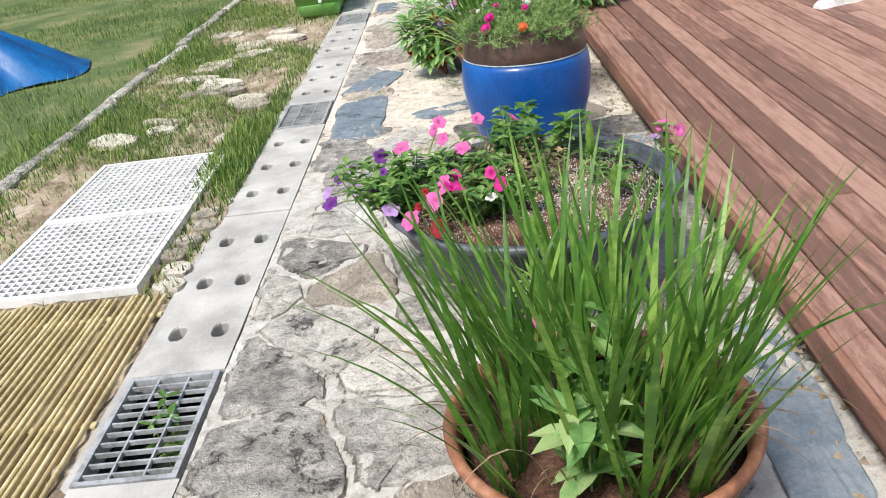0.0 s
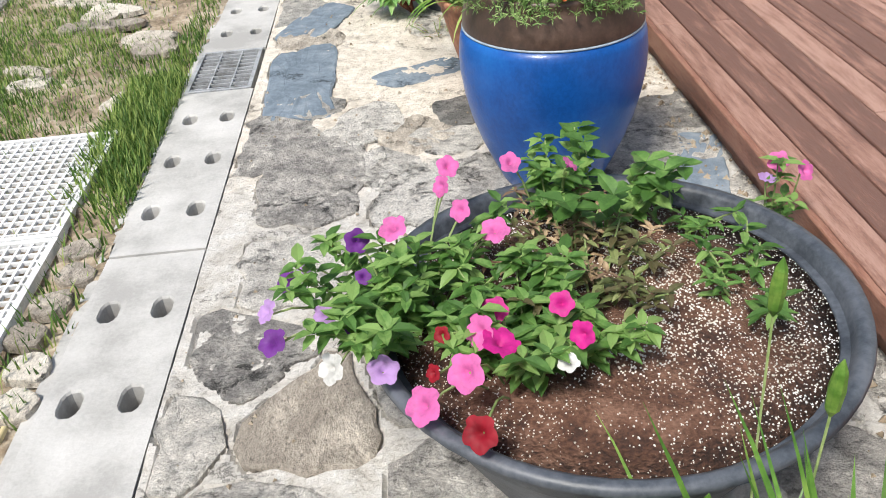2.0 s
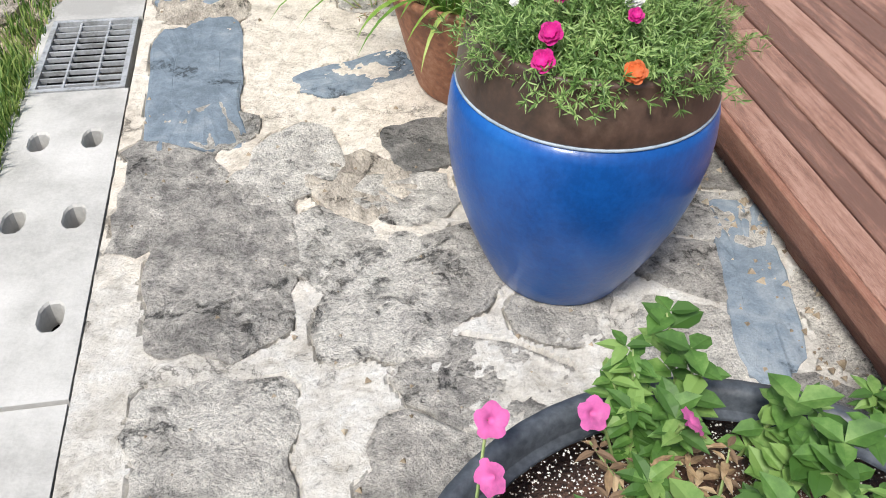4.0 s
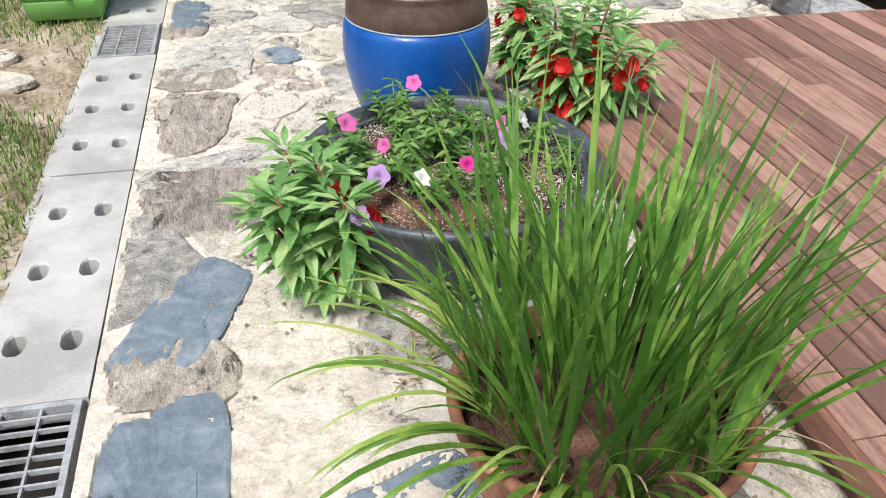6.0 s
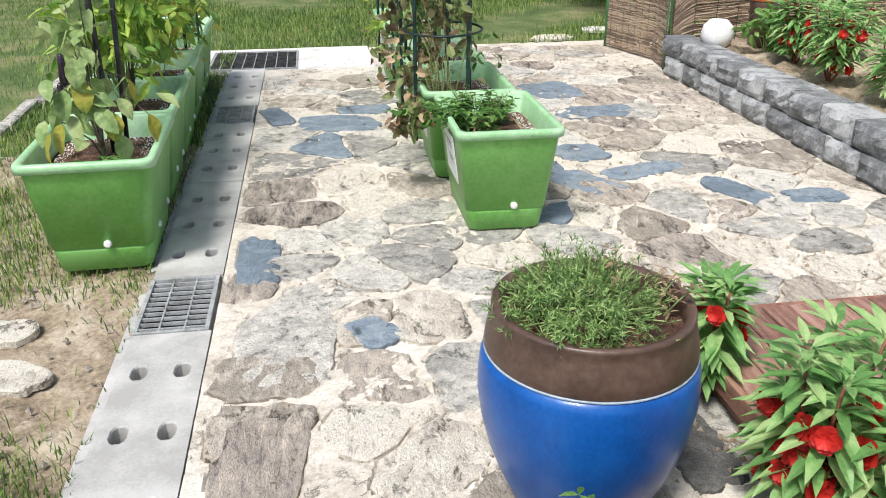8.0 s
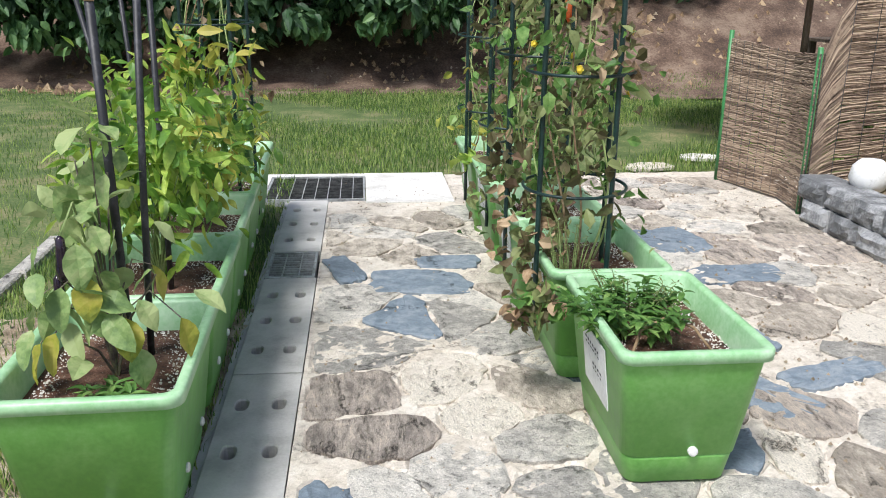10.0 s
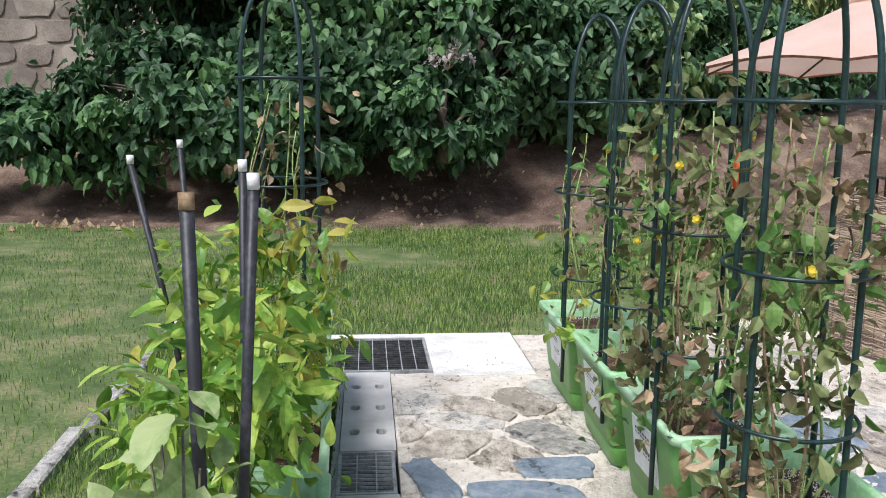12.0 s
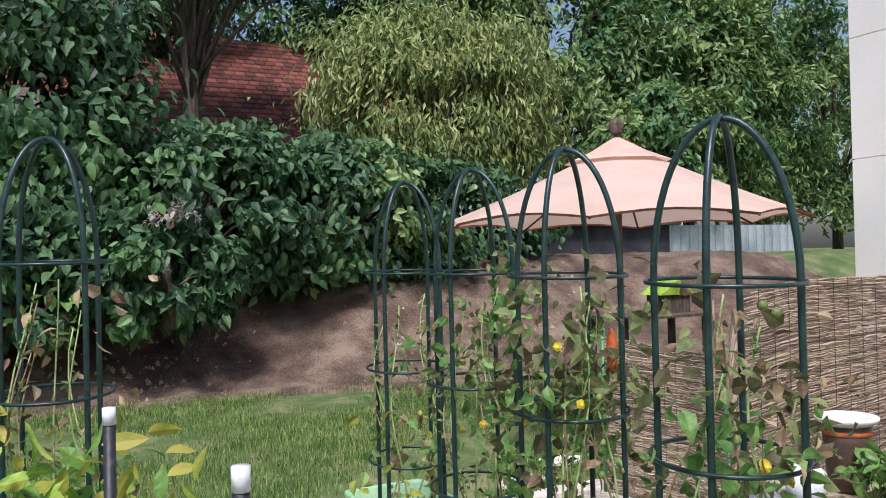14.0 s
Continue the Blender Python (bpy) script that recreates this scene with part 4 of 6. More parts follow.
petunia(0.80, 2.13, 0.31, [(PINK, -0.18, -0.16, 0.07, 1.25), (PINK, -0.11, -0.14, 0.11, 1.25), (PINK, -0.08, -0.07, 0.13, 1.15), (MAGENTA, -0.05, -0.10, 0.13, 1.25), (MAGENTA, -0.05, -0.02, 0.13, 0.9), (MAGENTA, 0.06, -0.02, 0.13, 0.85), (MAGENTA, 0.08, -0.09, 0.12, 0.9),
                           (WHITE_PETAL, 0.05, -0.13, 0.10, 0.7), (CRIMSON, -0.10, -0.23, 0.07, 1.15), (CRIMSON, -0.16, -0.10, 0.08, 0.6), (CRIMSON, -0.14, -0.02, 0.09, 0.6)], "pink and red petunias trailing over the bowl's rim", 20, 0.13, 0.11)
petunia(0.60, 2.30, 0.30, [(PURPLE, -0.23, -0.14, 0.08, 1.05), (LILAC, -0.25, -0.05, 0.08, 0.95), (PURPLE, -0.21, -0.01, 0.11, 0.9), (LILAC, -0.14, -0.11, 0.10, 0.9), (PURPLE, -0.09, -0.14, 0.10, 0.85), (WHITE_PETAL, -0.13, -0.20, 0.06, 1.1), (LILAC, -0.04, -0.24, 0.08, 1.05), (PURPLE, -0.08, 0.06, 0.14, 0.95), (PINK, -0.01, 0.06, 0.16, 1.1),
                           (PURPLE, -0.07, -0.03, 0.12, 0.6), (PINK, 0.12, 0.10, 0.16, 0.9), (PINK, 0.18, 0.05, 0.14, 1.1), (PINK, 0.11, 0.28, 0.16, 0.95), (PINK, 0.09, 0.20, 0.16, 0.9), (LILAC, -0.18, 0.02, 0.12, 0.7)], "purple, lilac and white petunias hanging over the bowl", 26, 0.16, 0.14)
petunia(0.93, 2.57, 0.31, [(PINK, -0.09, 0.0, 0.15, 0.9), (PINK, 0.03, -0.03, 0.15, 0.8)], "small pink petunia at the back of the bowl", 5, 0.07, 0.13)
weeds("nasturtium", 1.02, 2.56, 0.31, 9, 0.13, 0.15, 0.05, LEAF_GREEN, "small green seedlings at the back of the bowl", "seedling", 5, 0.8, 0.1)
weeds("wilted_plant", 0.96, 2.28, 0.315, 14, 0.14, 0.09, 0.035, LEAF_DULL, "dry wilted seedlings in the middle of the bowl", "wilted plant", 6, 0.5, 0.3)
weeds("wilted_plant", 0.95, 2.40, 0.315, 14, 0.14, 0.08, 0.03, LEAF_DRY, "dry brown straw-like seedlings in the bowl", "wilted plant", 6, 0.4, 0.3)
weeds("seedling", 1.24, 2.24, 0.31, 7, 0.1, 0.07, 0.045, LEAF_GREEN, "low green weed growing in perlite soil", "weed", 4, 0.4, 0.2)
weeds("seedling", 1.18, 2.50, 0.31, 5, 0.08, 0.06, 0.04, LEAF_GREEN, "low green weed growing in perlite soil", "weed", 4, 0.4, 0.2)
petunia(1.50, 2.72, 0.0, [(PINK, 0.0, 0.02, 0.3, 1.0), (PINK, 0.05, -0.02, 0.29, 1.0), (LILAC, -0.03, 0.0, 0.27, 0.9)], "pink flowers growing up beside the deck", 5, 0.05, 0.28)
petunia(0.95, 1.60, 0.0, [(PINK, 0.07, 0.02, 0.30, 0.9), (PINK, -0.04, -0.05, 0.27, 0.9), (PINK, 0.06, -0.1, 0.24, 0.9)], "pink petunias among tall weeds between the pots", 9, 0.14, 0.3)
g_root = thing("foxtail_grass", 1.02, 1.60, 0.0, "tall green foxtail grass between the pots", "grass")
_a = rng.uniform(0, 6.283, 24)
part("blades", Geo().blades(np.c_[rng.normal(size=(24, 2)) * 0.07, np.zeros(24)], np.stack([np.cos(_a), np.sin(_a), 0 * _a], 1), rng.uniform(0.25, 0.48, 24), 0.011, rng.uniform(0.6, 1.8, 24), 8, 0.25), LEAF_BLADE, g_root)
for q in ((0.10, 0.32, 0.58), (0.14, 0.2, 0.50), (-0.08, 0.05, 0.46)):
    part("seed_head", Geo().lathe(0, 0, [(0.002, -0.05), (0.010, -0.035), (0.012, 0.0), (0.009, 0.03), (0.001, 0.05)], 8), LEAF_BLADE, g_root).location = q
    part("stalk", Geo().tube([(q[0] * 0.3, q[1] * 0.3, 0), (q[0] * 0.8, q[1] * 0.8, 0.3), (q[0], q[1], q[2] - 0.05)], 0.002, 5), STEM_GREEN, g_root)

petunia(0.80, 5.17, 0.31, [(PINK, -0.09, -0.02, 0.16, 1.1), (LILAC, -0.04, -0.22, 0.10, 1.2), (WHITE_PETAL, 0.07, -0.25, 0.10, 1.0), (LILAC, -0.1, -0.3, 0.04, 1.0), (MAGENTA, 0.2, -0.18, 0.09, 0.9), (PINK, 0.0, -0.05, 0.1, 0.8)], "sparse lilac and pink petunias in the bowl", 9, 0.15, 0.12)
petunia(1.11, 5.15, 0.31, [(WHITE_PETAL, 0.08, -0.02, 0.14, 1.1), (LILAC, 0.0, -0.14, 0.14, 1.25), (PINK, 0.04, 0.06, 0.1, 0.8), (PINK, 0.02, -0.06, 0.12, 0.8), (PINK, -0.16, 0.34, 0.12, 1.0)], "sparse white and pink petunias in the bowl", 7, 0.15, 0.10)
for q, s in (((0.89, 5.42), 8), ((0.99, 5.27), 7), ((1.14, 5.37), 7), ((0.94, 5.02), 9), ((1.19, 5.07), 6)):
    weeds("weed", q[0], q[1], 0.31, s, 0.11, 0.10, 0.05, LEAF_GREEN, "low green weeds in perlite soil", "weed", 5, 0.38, 0.25)
weeds("weed", 1.0, 4.72, 0.0, 8, 0.1, 0.3, 0.06, LEAF_GREEN, "green weeds between bowl and pot", "weed", 6, 0.3, 0.3)


def moss_rose(x, y, z, r, h, count, blooms, label, mat):
    root = thing("moss_rose", x, y, z, label, "moss rose", "moss roses")
    for s in range(8):
        tips, c = count // 80, 10
        d = ball_dirs(tips, 0.0)
        rad = rng.uniform(0.3, 1.05, tips) ** 0.5 * (1 + 0.12 * np.sin(14 * d[:, 0] + s) + 0.12 * np.sin(13 * d[:, 1]))
        p = np.repeat(d * np.array([r, r, h]) * rad[:, None], c, 0)
        o = np.repeat(d + np.array([0, 0, 0.35]), c, 0)
        q = unit(unit(o) * 0.45 + rng.normal(size=(tips * c, 3)) * 0.62)
        part("foliage", Geo().leaves(p - unit(o) * rng.uniform(0, 0.02, tips * c)[:, None], q, unit(o + rng.normal(size=(tips * c, 3)) * 0.3), rng.uniform(0.013, 0.024, tips * c), 0.0032, 0.1), mat, root)
    g = Geo()
    for k in range(70):
        d = ball_dirs(1, 0.02)[0] * np.array([r, r, h]) * 0.95
        g.tube([(d[0] * 0.2, d[1] * 0.2, 0), d * np.array([0.7, 0.7, 0.6]), d], 0.002, 4)
    part("stem_mass", g, STEM_GREEN, root)["kind"] = "stuff"
    for m, u, w, s in blooms:
        rr = min(0.99, math.hypot(u, w))
        zz = h * math.sqrt(max(0.0, 1 - rr * rr)) * 1.02 + 0.012
        flower(root, "rosette", m, (u * r, w * r, zz), (u * 0.6 - 0.2, w * 0.6 - 0.35, 0.8), s * 0.74)
    return root


moss_rose(1.068, 3.335, 0.575, 0.262, 0.13, 28000, [(WHITE_PETAL, -0.52, 0.62, 1.2), (ORANGE, -0.36, 0.45, 0.9), (RED, -0.07, -0.09, 1.25), (WHITE_PETAL, 0.47, 0.2, 1.25), (WHITE_PETAL, 0.11, -0.21, 1.0), (WHITE_PETAL, 0.05, -0.48, 1.1),
          (MAGENTA, 0.02, -0.61, 0.9), (MAGENTA, -0.52, -0.6, 1.35), (MAGENTA, -0.59, -0.72, 1.35), (ORANGE, -0.06, -0.93, 1.3), (MAGENTA, -0.4, -0.35, 0.8), (WHITE_PETAL, -0.67, -0.23, 0.6), (PINK, -0.75, 0.45, 0.6), (CRIMSON, 0.05, 0.8, 0.5), (CRIMSON, 0.3, 0.75, 0.5), (WHITE_PETAL, 0.55, 0.4, 0.6), (WHITE_PETAL, 0.5, 0.05, 0.45)],
          "mound of moss rose with white, red and magenta blooms", LEAF_MOSS)
moss_rose(1.03, 6.02, 0.565, 0.205, 0.13, 9000, [], "low mound of moss rose without flowers", LEAF_MOSS)
weeds("wilted_plant", 1.17, 6.01, 0.555, 14, 0.09, 0.11, 0.03, LEAF_DRY, "dry straw-coloured stems in the jar", "wilted plant", 5, 0.3, 0.3)


def balsam(x, y, h, spread, stems, blooms, label, z=0.0, lean=0.0):
    root = thing("balsam", x, y, z, label, "balsam", "garden balsams")
    for i in range(stems):
        a = 6.283 * i / stems + rng.uniform(-0.4, 0.4)
        r1 = spread * (rng.uniform(0.55, 1.0) if i else 0.1)
        hh = h * (rng.uniform(0.7, 1.0) if i else 1.0)
        u = np.linspace(0, 1, 9)[:, None]
        path = np.c_[r1 * np.cos(a) * u ** 0.8 + lean * u ** 0.7, r1 * np.sin(a) * u ** 0.8, hh * u]
        part("stem", Geo().tube(path, 0.008, 6, 0.5), STEM_RED, root, "fleshy reddish stem", True)
        g = Geo()
        for j in range(11):
            uu = 0.3 + 0.7 * j / 10
            q = path[min(8, int(round(uu * 8)))] + np.array([0, 0, (uu * 8 - round(uu * 8)) * hh / 8])
            c = 5 if j < 8 else 8
            an = rng.uniform(0, 6.283) + np.arange(c) * 6.283 / c + rng.normal(size=c) * 0.2
            up = -0.15 + 0.75 * max(0, uu - 0.7) / 0.3 + rng.normal(size=c) * 0.12
            d = np.stack([np.cos(an), np.sin(an), up], 1)
            n = np.stack([-np.cos(an) * 0.3, -np.sin(an) * 0.3, np.ones(c)], 1)
            ln = (0.13 if j < 8 else 0.10) * rng.uniform(0.75, 1.15, c)
            g.leaves(np.tile(q, (c, 1)) + d * 0.012, d, n, ln, ln * 0.33, 0.25)
        part("foliage", g, LEAF_BALSAM, root)
        for j in range(blooms):
            uu = rng.uniform(0.3, 0.9)
            q = path[int(uu * 8)]
            an = rng.uniform(0, 6.283)
            flower(root, "rosette", RED, q + np.array([0.065 * math.cos(an), 0.065 * math.sin(an), 0.0]), (math.cos(an), math.sin(an), 0.2), rng.uniform(1.3, 1.9))
    return root


balsam(0.70, 5.02, 0.42, 0.17, 6, 3, "bushy balsam with red flowers growing between the stones", lean=-0.10)
balsam(1.57, 5.86, 0.52, 0.22, 8, 8, "tall bushy balsam with bright red flowers beside the deck", lean=0.13)
balsam(1.56, 6.42, 0.40, 0.07, 3, 5, "slender balsam with red flowers beside the deck", lean=0.05)


def cloud_plant(name, x, y, z, rx, ry, rz, count, leaf, mat, label, category, width=0.4, clumps=14, stem_mat=None, group="", oval=True, hang=0.45):
    """A bushy plant: branches from one foot, each carrying a cluster of hanging leaves."""
    root = thing(name, x, y, z, label, category, group)
    for k in range(clumps):
        c = count // clumps
        o = ball_dirs(1, -0.6)[0] * np.array([rx, ry, rz]) * rng.uniform(0.3, 0.95) + np.array([0, 0, rz])
        p = o + rng.normal(size=(c, 3)) * np.array([rx, ry, rz]) * 0.2
        d = unit(rng.normal(size=(c, 3)) * 0.7 + np.array([0, 0, -hang]) + (p - [0, 0, rz]) * 0.6)
        n = unit(rng.normal(size=(c, 3)) * 0.5 + np.array([0, 0, 0.8]))
        ln = leaf * rng.uniform(0.55, 1.2, c)
        part("foliage", Geo().leaves(p, d, n, ln, ln * width, 0.25, 2 if oval else True), mat[k % len(mat)], root)
        part("branch", Geo().tube([(0, 0, 0), (o[0] * 0.3, o[1] * 0.3, o[2] * 0.5), o], 0.005, 5, 0.5), stem_mat or STEM_GREEN, root)
    return root


def stake(x, y, top, lean=(0, 0), cap=WHITE_PAINT, r=0.011):
    root = thing("garden_stake", x, y, 0.38, "black plastic plant stake pushed into the soil", "plant stake", "plant stakes")
    h = top - 0.38
    part("shaft", Geo().tube([(0, 0, -0.1), (lean[0] * h * 0.5, lean[1] * h * 0.5, h * 0.5), (lean[0] * h, lean[1] * h, h - 0.03)], r, 8), STAKE, root, "", True)
    part("cap", Geo().tube([(lean[0] * h, lean[1] * h, h - 0.031), (lean[0] * h, lean[1] * h, h)], r * 1.1, 8), cap, root, "pale end cap", True)


stake(-0.44, 8.02, 1.51, (-0.01, 0.0), LEAF_DRY, 0.0135)
stake(-0.40, 8.06, 1.54, (0.05, 0.03))
stake(-0.46, 8.66, 1.53, (0.01, 0.03))
stake(-0.68, 9.3, 1.50, (-0.22, 0.1))
stake(-0.78, 9.75, 1.54, (-0.05, 0.02))


def eggplant():
    root = cloud_plant("eggplant", -0.46, 7.92, 0.40, 0.27, 0.20, 0.40, 78, 0.115, [LEAF_EGG], "eggplant with large yellowing leaves in a planter box", "eggplant", 0.62, 12, STEM_EGG, hang=0.75)
    for k in range(9):
        a = 3.3 + 2.9 * k / 8
        q = np.array([(0.19 + 0.06 * math.sin(3 * k)) * math.cos(a), 0.17 * math.sin(a), 0.27 + 0.12 * math.sin(5 * k)])
        d = np.array([[0.35 * math.cos(a), 0.35 * math.sin(a), -1.0]])
        part("yellow_leaf", Geo().leaves([q], d, [[math.cos(a), math.sin(a), 0.4]], 0.125, 0.085, 0.15, 2), LEAF_YELLOW if k % 3 else LEAF_EGG, root, "large leaf turning yellow")
        part("leaf_stalk", Geo().tube([(0, 0, 0.18), q * 0.6 + np.array([0, 0, 0.16]), q], 0.003, 5, 0.7), STEM_EGG, root)
    for q in ((-0.07, -0.12, 0.42), (-0.10, -0.09, 0.30)):
        part("branch", Geo().tube([(0, 0, 0.2), (q[0] * 0.6, q[1] * 0.6, q[2] + 0.14), (q[0], q[1], q[2] + 0.055)], 0.004, 5, 0.7), STEM_GREEN, root)
        part("fruit", Geo().lathe(0, 0, [(0.004, 0.06), (0.012, 0.05), (0.014, 0.02), (0.02, -0.03), (0.018, -0.06), (0.004, -0.075)], 12), AUBERGINE, root, "small dark purple aubergine", True).location = q


eggplant()
cloud_plant("pepper_plant", -0.52, 8.76, 0.40, 0.33, 0.33, 0.41, 560, 0.10, [LEAF_PEPPER], "bushy pale green chilli pepper plant in a planter box", "pepper plant", 0.4, 22, group="pepper plants")
cloud_plant("pepper_plant", -0.54, 9.48, 0.40, 0.36, 0.34, 0.46, 520, 0.10, [LEAF_PEPPER, LEAF_PEPPER, LEAF_YELLOW], "bushy yellowish chilli pepper plant in a planter box", "pepper plant", 0.42, 22, group="pepper plants")
cloud_plant("pepper_plant", -0.50, 9.95, 0.40, 0.24, 0.2, 0.34, 200, 0.10, [LEAF_PEPPER, LEAF_GREEN], "bushy green chilli pepper plant in a planter box", "pepper plant", 0.4, 12, group="pepper plants")


def vine(x, y, z0, h, leafy, mats, shoots, label, fruit=()):
    """A climber on a trellis: leaf clusters round the hoops and long bare shoots."""
    root = thing("climbing_vine", x, y, z0, label, "climbing vine", "trellis vines")
    for k in range(24):
        c = leafy // 24
        zc = h * rng.uniform(0.06, 1.0) ** 1.35
        a = rng.uniform(0, 6.283)
        o = np.array([0.17 * math.cos(a), 0.17 * math.sin(a), zc])
        p = o + rng.normal(size=(c, 3)) * np.array([0.075, 0.075, 0.10])
        d = unit(rng.normal(size=(c, 3)) + np.array([0, 0, -0.6]))
        ln = rng.uniform(0.035, 0.085, c)
        part("foliage", Geo().leaves(p, d, unit(rng.normal(size=(c, 3)) + np.array([0, -0.4, 0.5])), ln, ln * 0.7, 0.35), mats[k % len(mats)], root)
    for k in range(shoots):
        a, b = rng.uniform(0, 6.283), rng.uniform(0, 6.283)
        u = np.linspace(0, 1, 14)
        hh = h * rng.uniform(0.75, 1.08)
        rr = 0.12 + 0.06 * np.sin(u * 7 + a)
        an = a + u * rng.uniform(-1.5, 1.5)
        part("shoot", Geo().tube(np.stack([rr * np.cos(an), rr * np.sin(an), 0.02 + hh * u], 1), 0.0055, 5, 0.5), SHOOT if k % 3 else LEAF_DRY, root, "", True)
        c = 26
        uu = rng.uniform(0.3, 1, c)
        i = (uu * 13).astype(int)
        p = np.stack([rr[i] * np.cos(an[i]), rr[i] * np.sin(an[i]), 0.02 + hh * uu], 1)
        d = unit(rng.normal(size=(c, 3)) + np.array([0, 0, 0.1]))
        part("shoot_leaves", Geo().leaves(p, d, unit(rng.normal(size=(c, 3)) + [0, 0, 0.6]), rng.uniform(0.025, 0.055, c), 0.018, 0.2), LEAF_GREEN if k % 2 else LEAF_DULL, root)
    for k in range(5 if fruit else 0):
        a = rng.uniform(0, 6.283)
        flower(root, "rosette", YELLOW, (0.18 * math.cos(a), 0.18 * math.sin(a), h * rng.uniform(0.5, 1.0)), (math.cos(a), math.sin(a), 0.5), 0.8)
    for q, r, m in fruit:
        part("fruit", Geo().lathe(0, 0, [(0.001, r), (r * 0.7, r * 0.75), (r, 0), (r * 0.7, -r * 0.75), (0.001, -r)], 10), m, root, "small round green fruit", True).location = q
    return root


GF = lambda n: [((0.17 * math.cos(a), 0.17 * math.sin(a) - 0.02, z), 0.014, LEAF_LIGHT) for a, z in zip(rng.uniform(3.2, 6.2, n), rng.uniform(0.5, 1.3, n))]
vine(1.125, 8.79, 0.405, 1.15, 560, [LEAF_DULL, LEAF_DULL, LEAF_DULL, LEAF_GREEN, LEAF_DRY], 8, "cherry tomato vine with browning leaves on the trellis", GF(6))
vine(1.13, 9.55, 0.405, 1.25, 480, [LEAF_DULL, LEAF_GREEN, LEAF_DULL, LEAF_DULL, LEAF_DRY], 8, "cherry tomato vine with browning leaves on the trellis", GF(5))
vine(1.15, 10.30, 0.405, 1.3, 330, [LEAF_GREEN, LEAF_DULL], 7, "thin half-dry vine climbing the trellis", GF(4))
vine(1.10, 10.92, 0.405, 1.2, 130, [LEAF_DRY, LEAF_GREEN, LEAF_YELLOW], 6, "dry brown vine climbing the trellis")
vine(-0.52, 10.42, 0.405, 1.35, 200, [LEAF_GREEN, LEAF_YELLOW, LEAF_DRY], 7, "half-dry gourd vine climbing the trellis")
gourd = thing("bitter_gourd", 1.22, 9.42, 1.45, "ripe orange bitter gourd hanging on the trellis", "gourd")
part("skin", Geo().lathe(0, 0, [(0.003, 0.075), (0.016, 0.05), (0.021, 0.0), (0.019, -0.045), (0.004, -0.075)], 12, 0.05), ORANGE, gourd, "", True)
cloud_plant("gourd_seedling", 0.92, 10.75, 0.45, 0.10, 0.16, 0.05, 22, 0.10, [LEAF_PEPPER], "pale green gourd leaves spilling over the box edge", "gourd plant", 0.85, 6)
cloud_plant("geranium", 0.92, 8.42, 0.26, 0.09, 0.13, 0.14, 130, 0.065, [LEAF_DULL, LEAF_DRY, LEAF_GREEN], "wilting plant hanging over the box corner", "wilted plant", 0.8, 9)
weeds("parsley", 1.18, 8.13, 0.40, 38, 0.15, 0.14, 0.05, LEAF_GREEN, "green herbs and weeds filling the planter box", "herb", 6, 0.5, 0.3)
weeds("parsley", 1.24, 8.3, 0.40, 18, 0.12, 0.16, 0.025, LEAF_DULL, "feathery pale herb in the planter box", "herb", 8, 0.2, 0.3)
weeds("dill", 1.08, 8.62, 0.40, 16, 0.07, 0.26, 0.02, LEAF_DULL, "feathery seeding dill in the planter box", "herb", 9, 0.25, 0.2)
dead = thing("dead_stem", 1.2, 7.95, 0.42, "pale dry bent stem lying in the planter box", "dry stem")
part("stem", Geo().tube([(-0.08, -0.02, 0), (-0.04, 0.03, 0.06), (0.05, 0.06, 0.09), (0.13, 0.02, 0.07), (0.18, -0.06, 0.0)], 0.006, 6, 0.7), LEAF_DRY, dead, "", True)
weeds("weed", -0.42, 7.75, 0.40, 6, 0.06, 0.06, 0.05, LEAF_GREEN, "small green weed in the planter box", "weed", 5, 0.4, 0.2)
weeds("weed", -0.13, 1.72, -0.2, 3, 0.03, 0.2, 0.05, LEAF_GREEN, "small green weed growing through the drain grating", "weed", 4, 0.5, 0.2)
weeds("weed", 0.96, 0.97, 0.272, 3, 0.03, 0.20, 0.09, LEAF_BALSAM, "pale broad-leaved weed among the rice", "weed", 3, 0.5, 0.25)
weeds("weed", 1.06, 1.16, 0.272, 4, 0.08, 0.22, 0.08, LEAF_GREEN, "broad-leaved weed among the rice", "weed", 4, 0.45, 0.25)
weeds("creeper", 0.80, 4.70, 0.0, 12, 0.10, 0.05, 0.02, LEAF_DRY, "dry creeping roots and stems on the paving", "dry creeper", 3, 0.3, 0.2)


# ---- beside the drain ----
def plastic_grid(x0, y0, w, l, nx, ny):
    root = thing("plastic_grating", x0, y0, -0.012, "weathered white plastic grid panel lying on the ground", "grid panel", "white grid panels")
    for a in ((0, w, 0, 0.02), (0, w, l - 0.02, l), (0, 0.02, 0.02, l - 0.02), (w - 0.02, w, 0.02, l - 0.02)):
        part("edge", Geo().box(*a, 0, 0.03), WHITE_PAINT, root)
    bx = Geo().box(-0.0042, 0.0042, 0.021, l - 0.021, 0.014, 0.027).mesh("bar", WHITE_PAINT)
    by = Geo().box(0.021, w - 0.021, -0.0042, 0.0042, 0.014, 0.026).mesh("bar", WHITE_PAINT)
    for i in range(1, nx):
        part("bar", bx, None, root).location.x = w * i / nx
    for j in range(1, ny):
        part("bar", by, None, root).location.y = l * j / ny


plastic_grid(-1.105, 2.475, 0.665, 0.73, 19, 19)
plastic_grid(-1.108, 3.21, 0.665, 0.73, 19, 19)


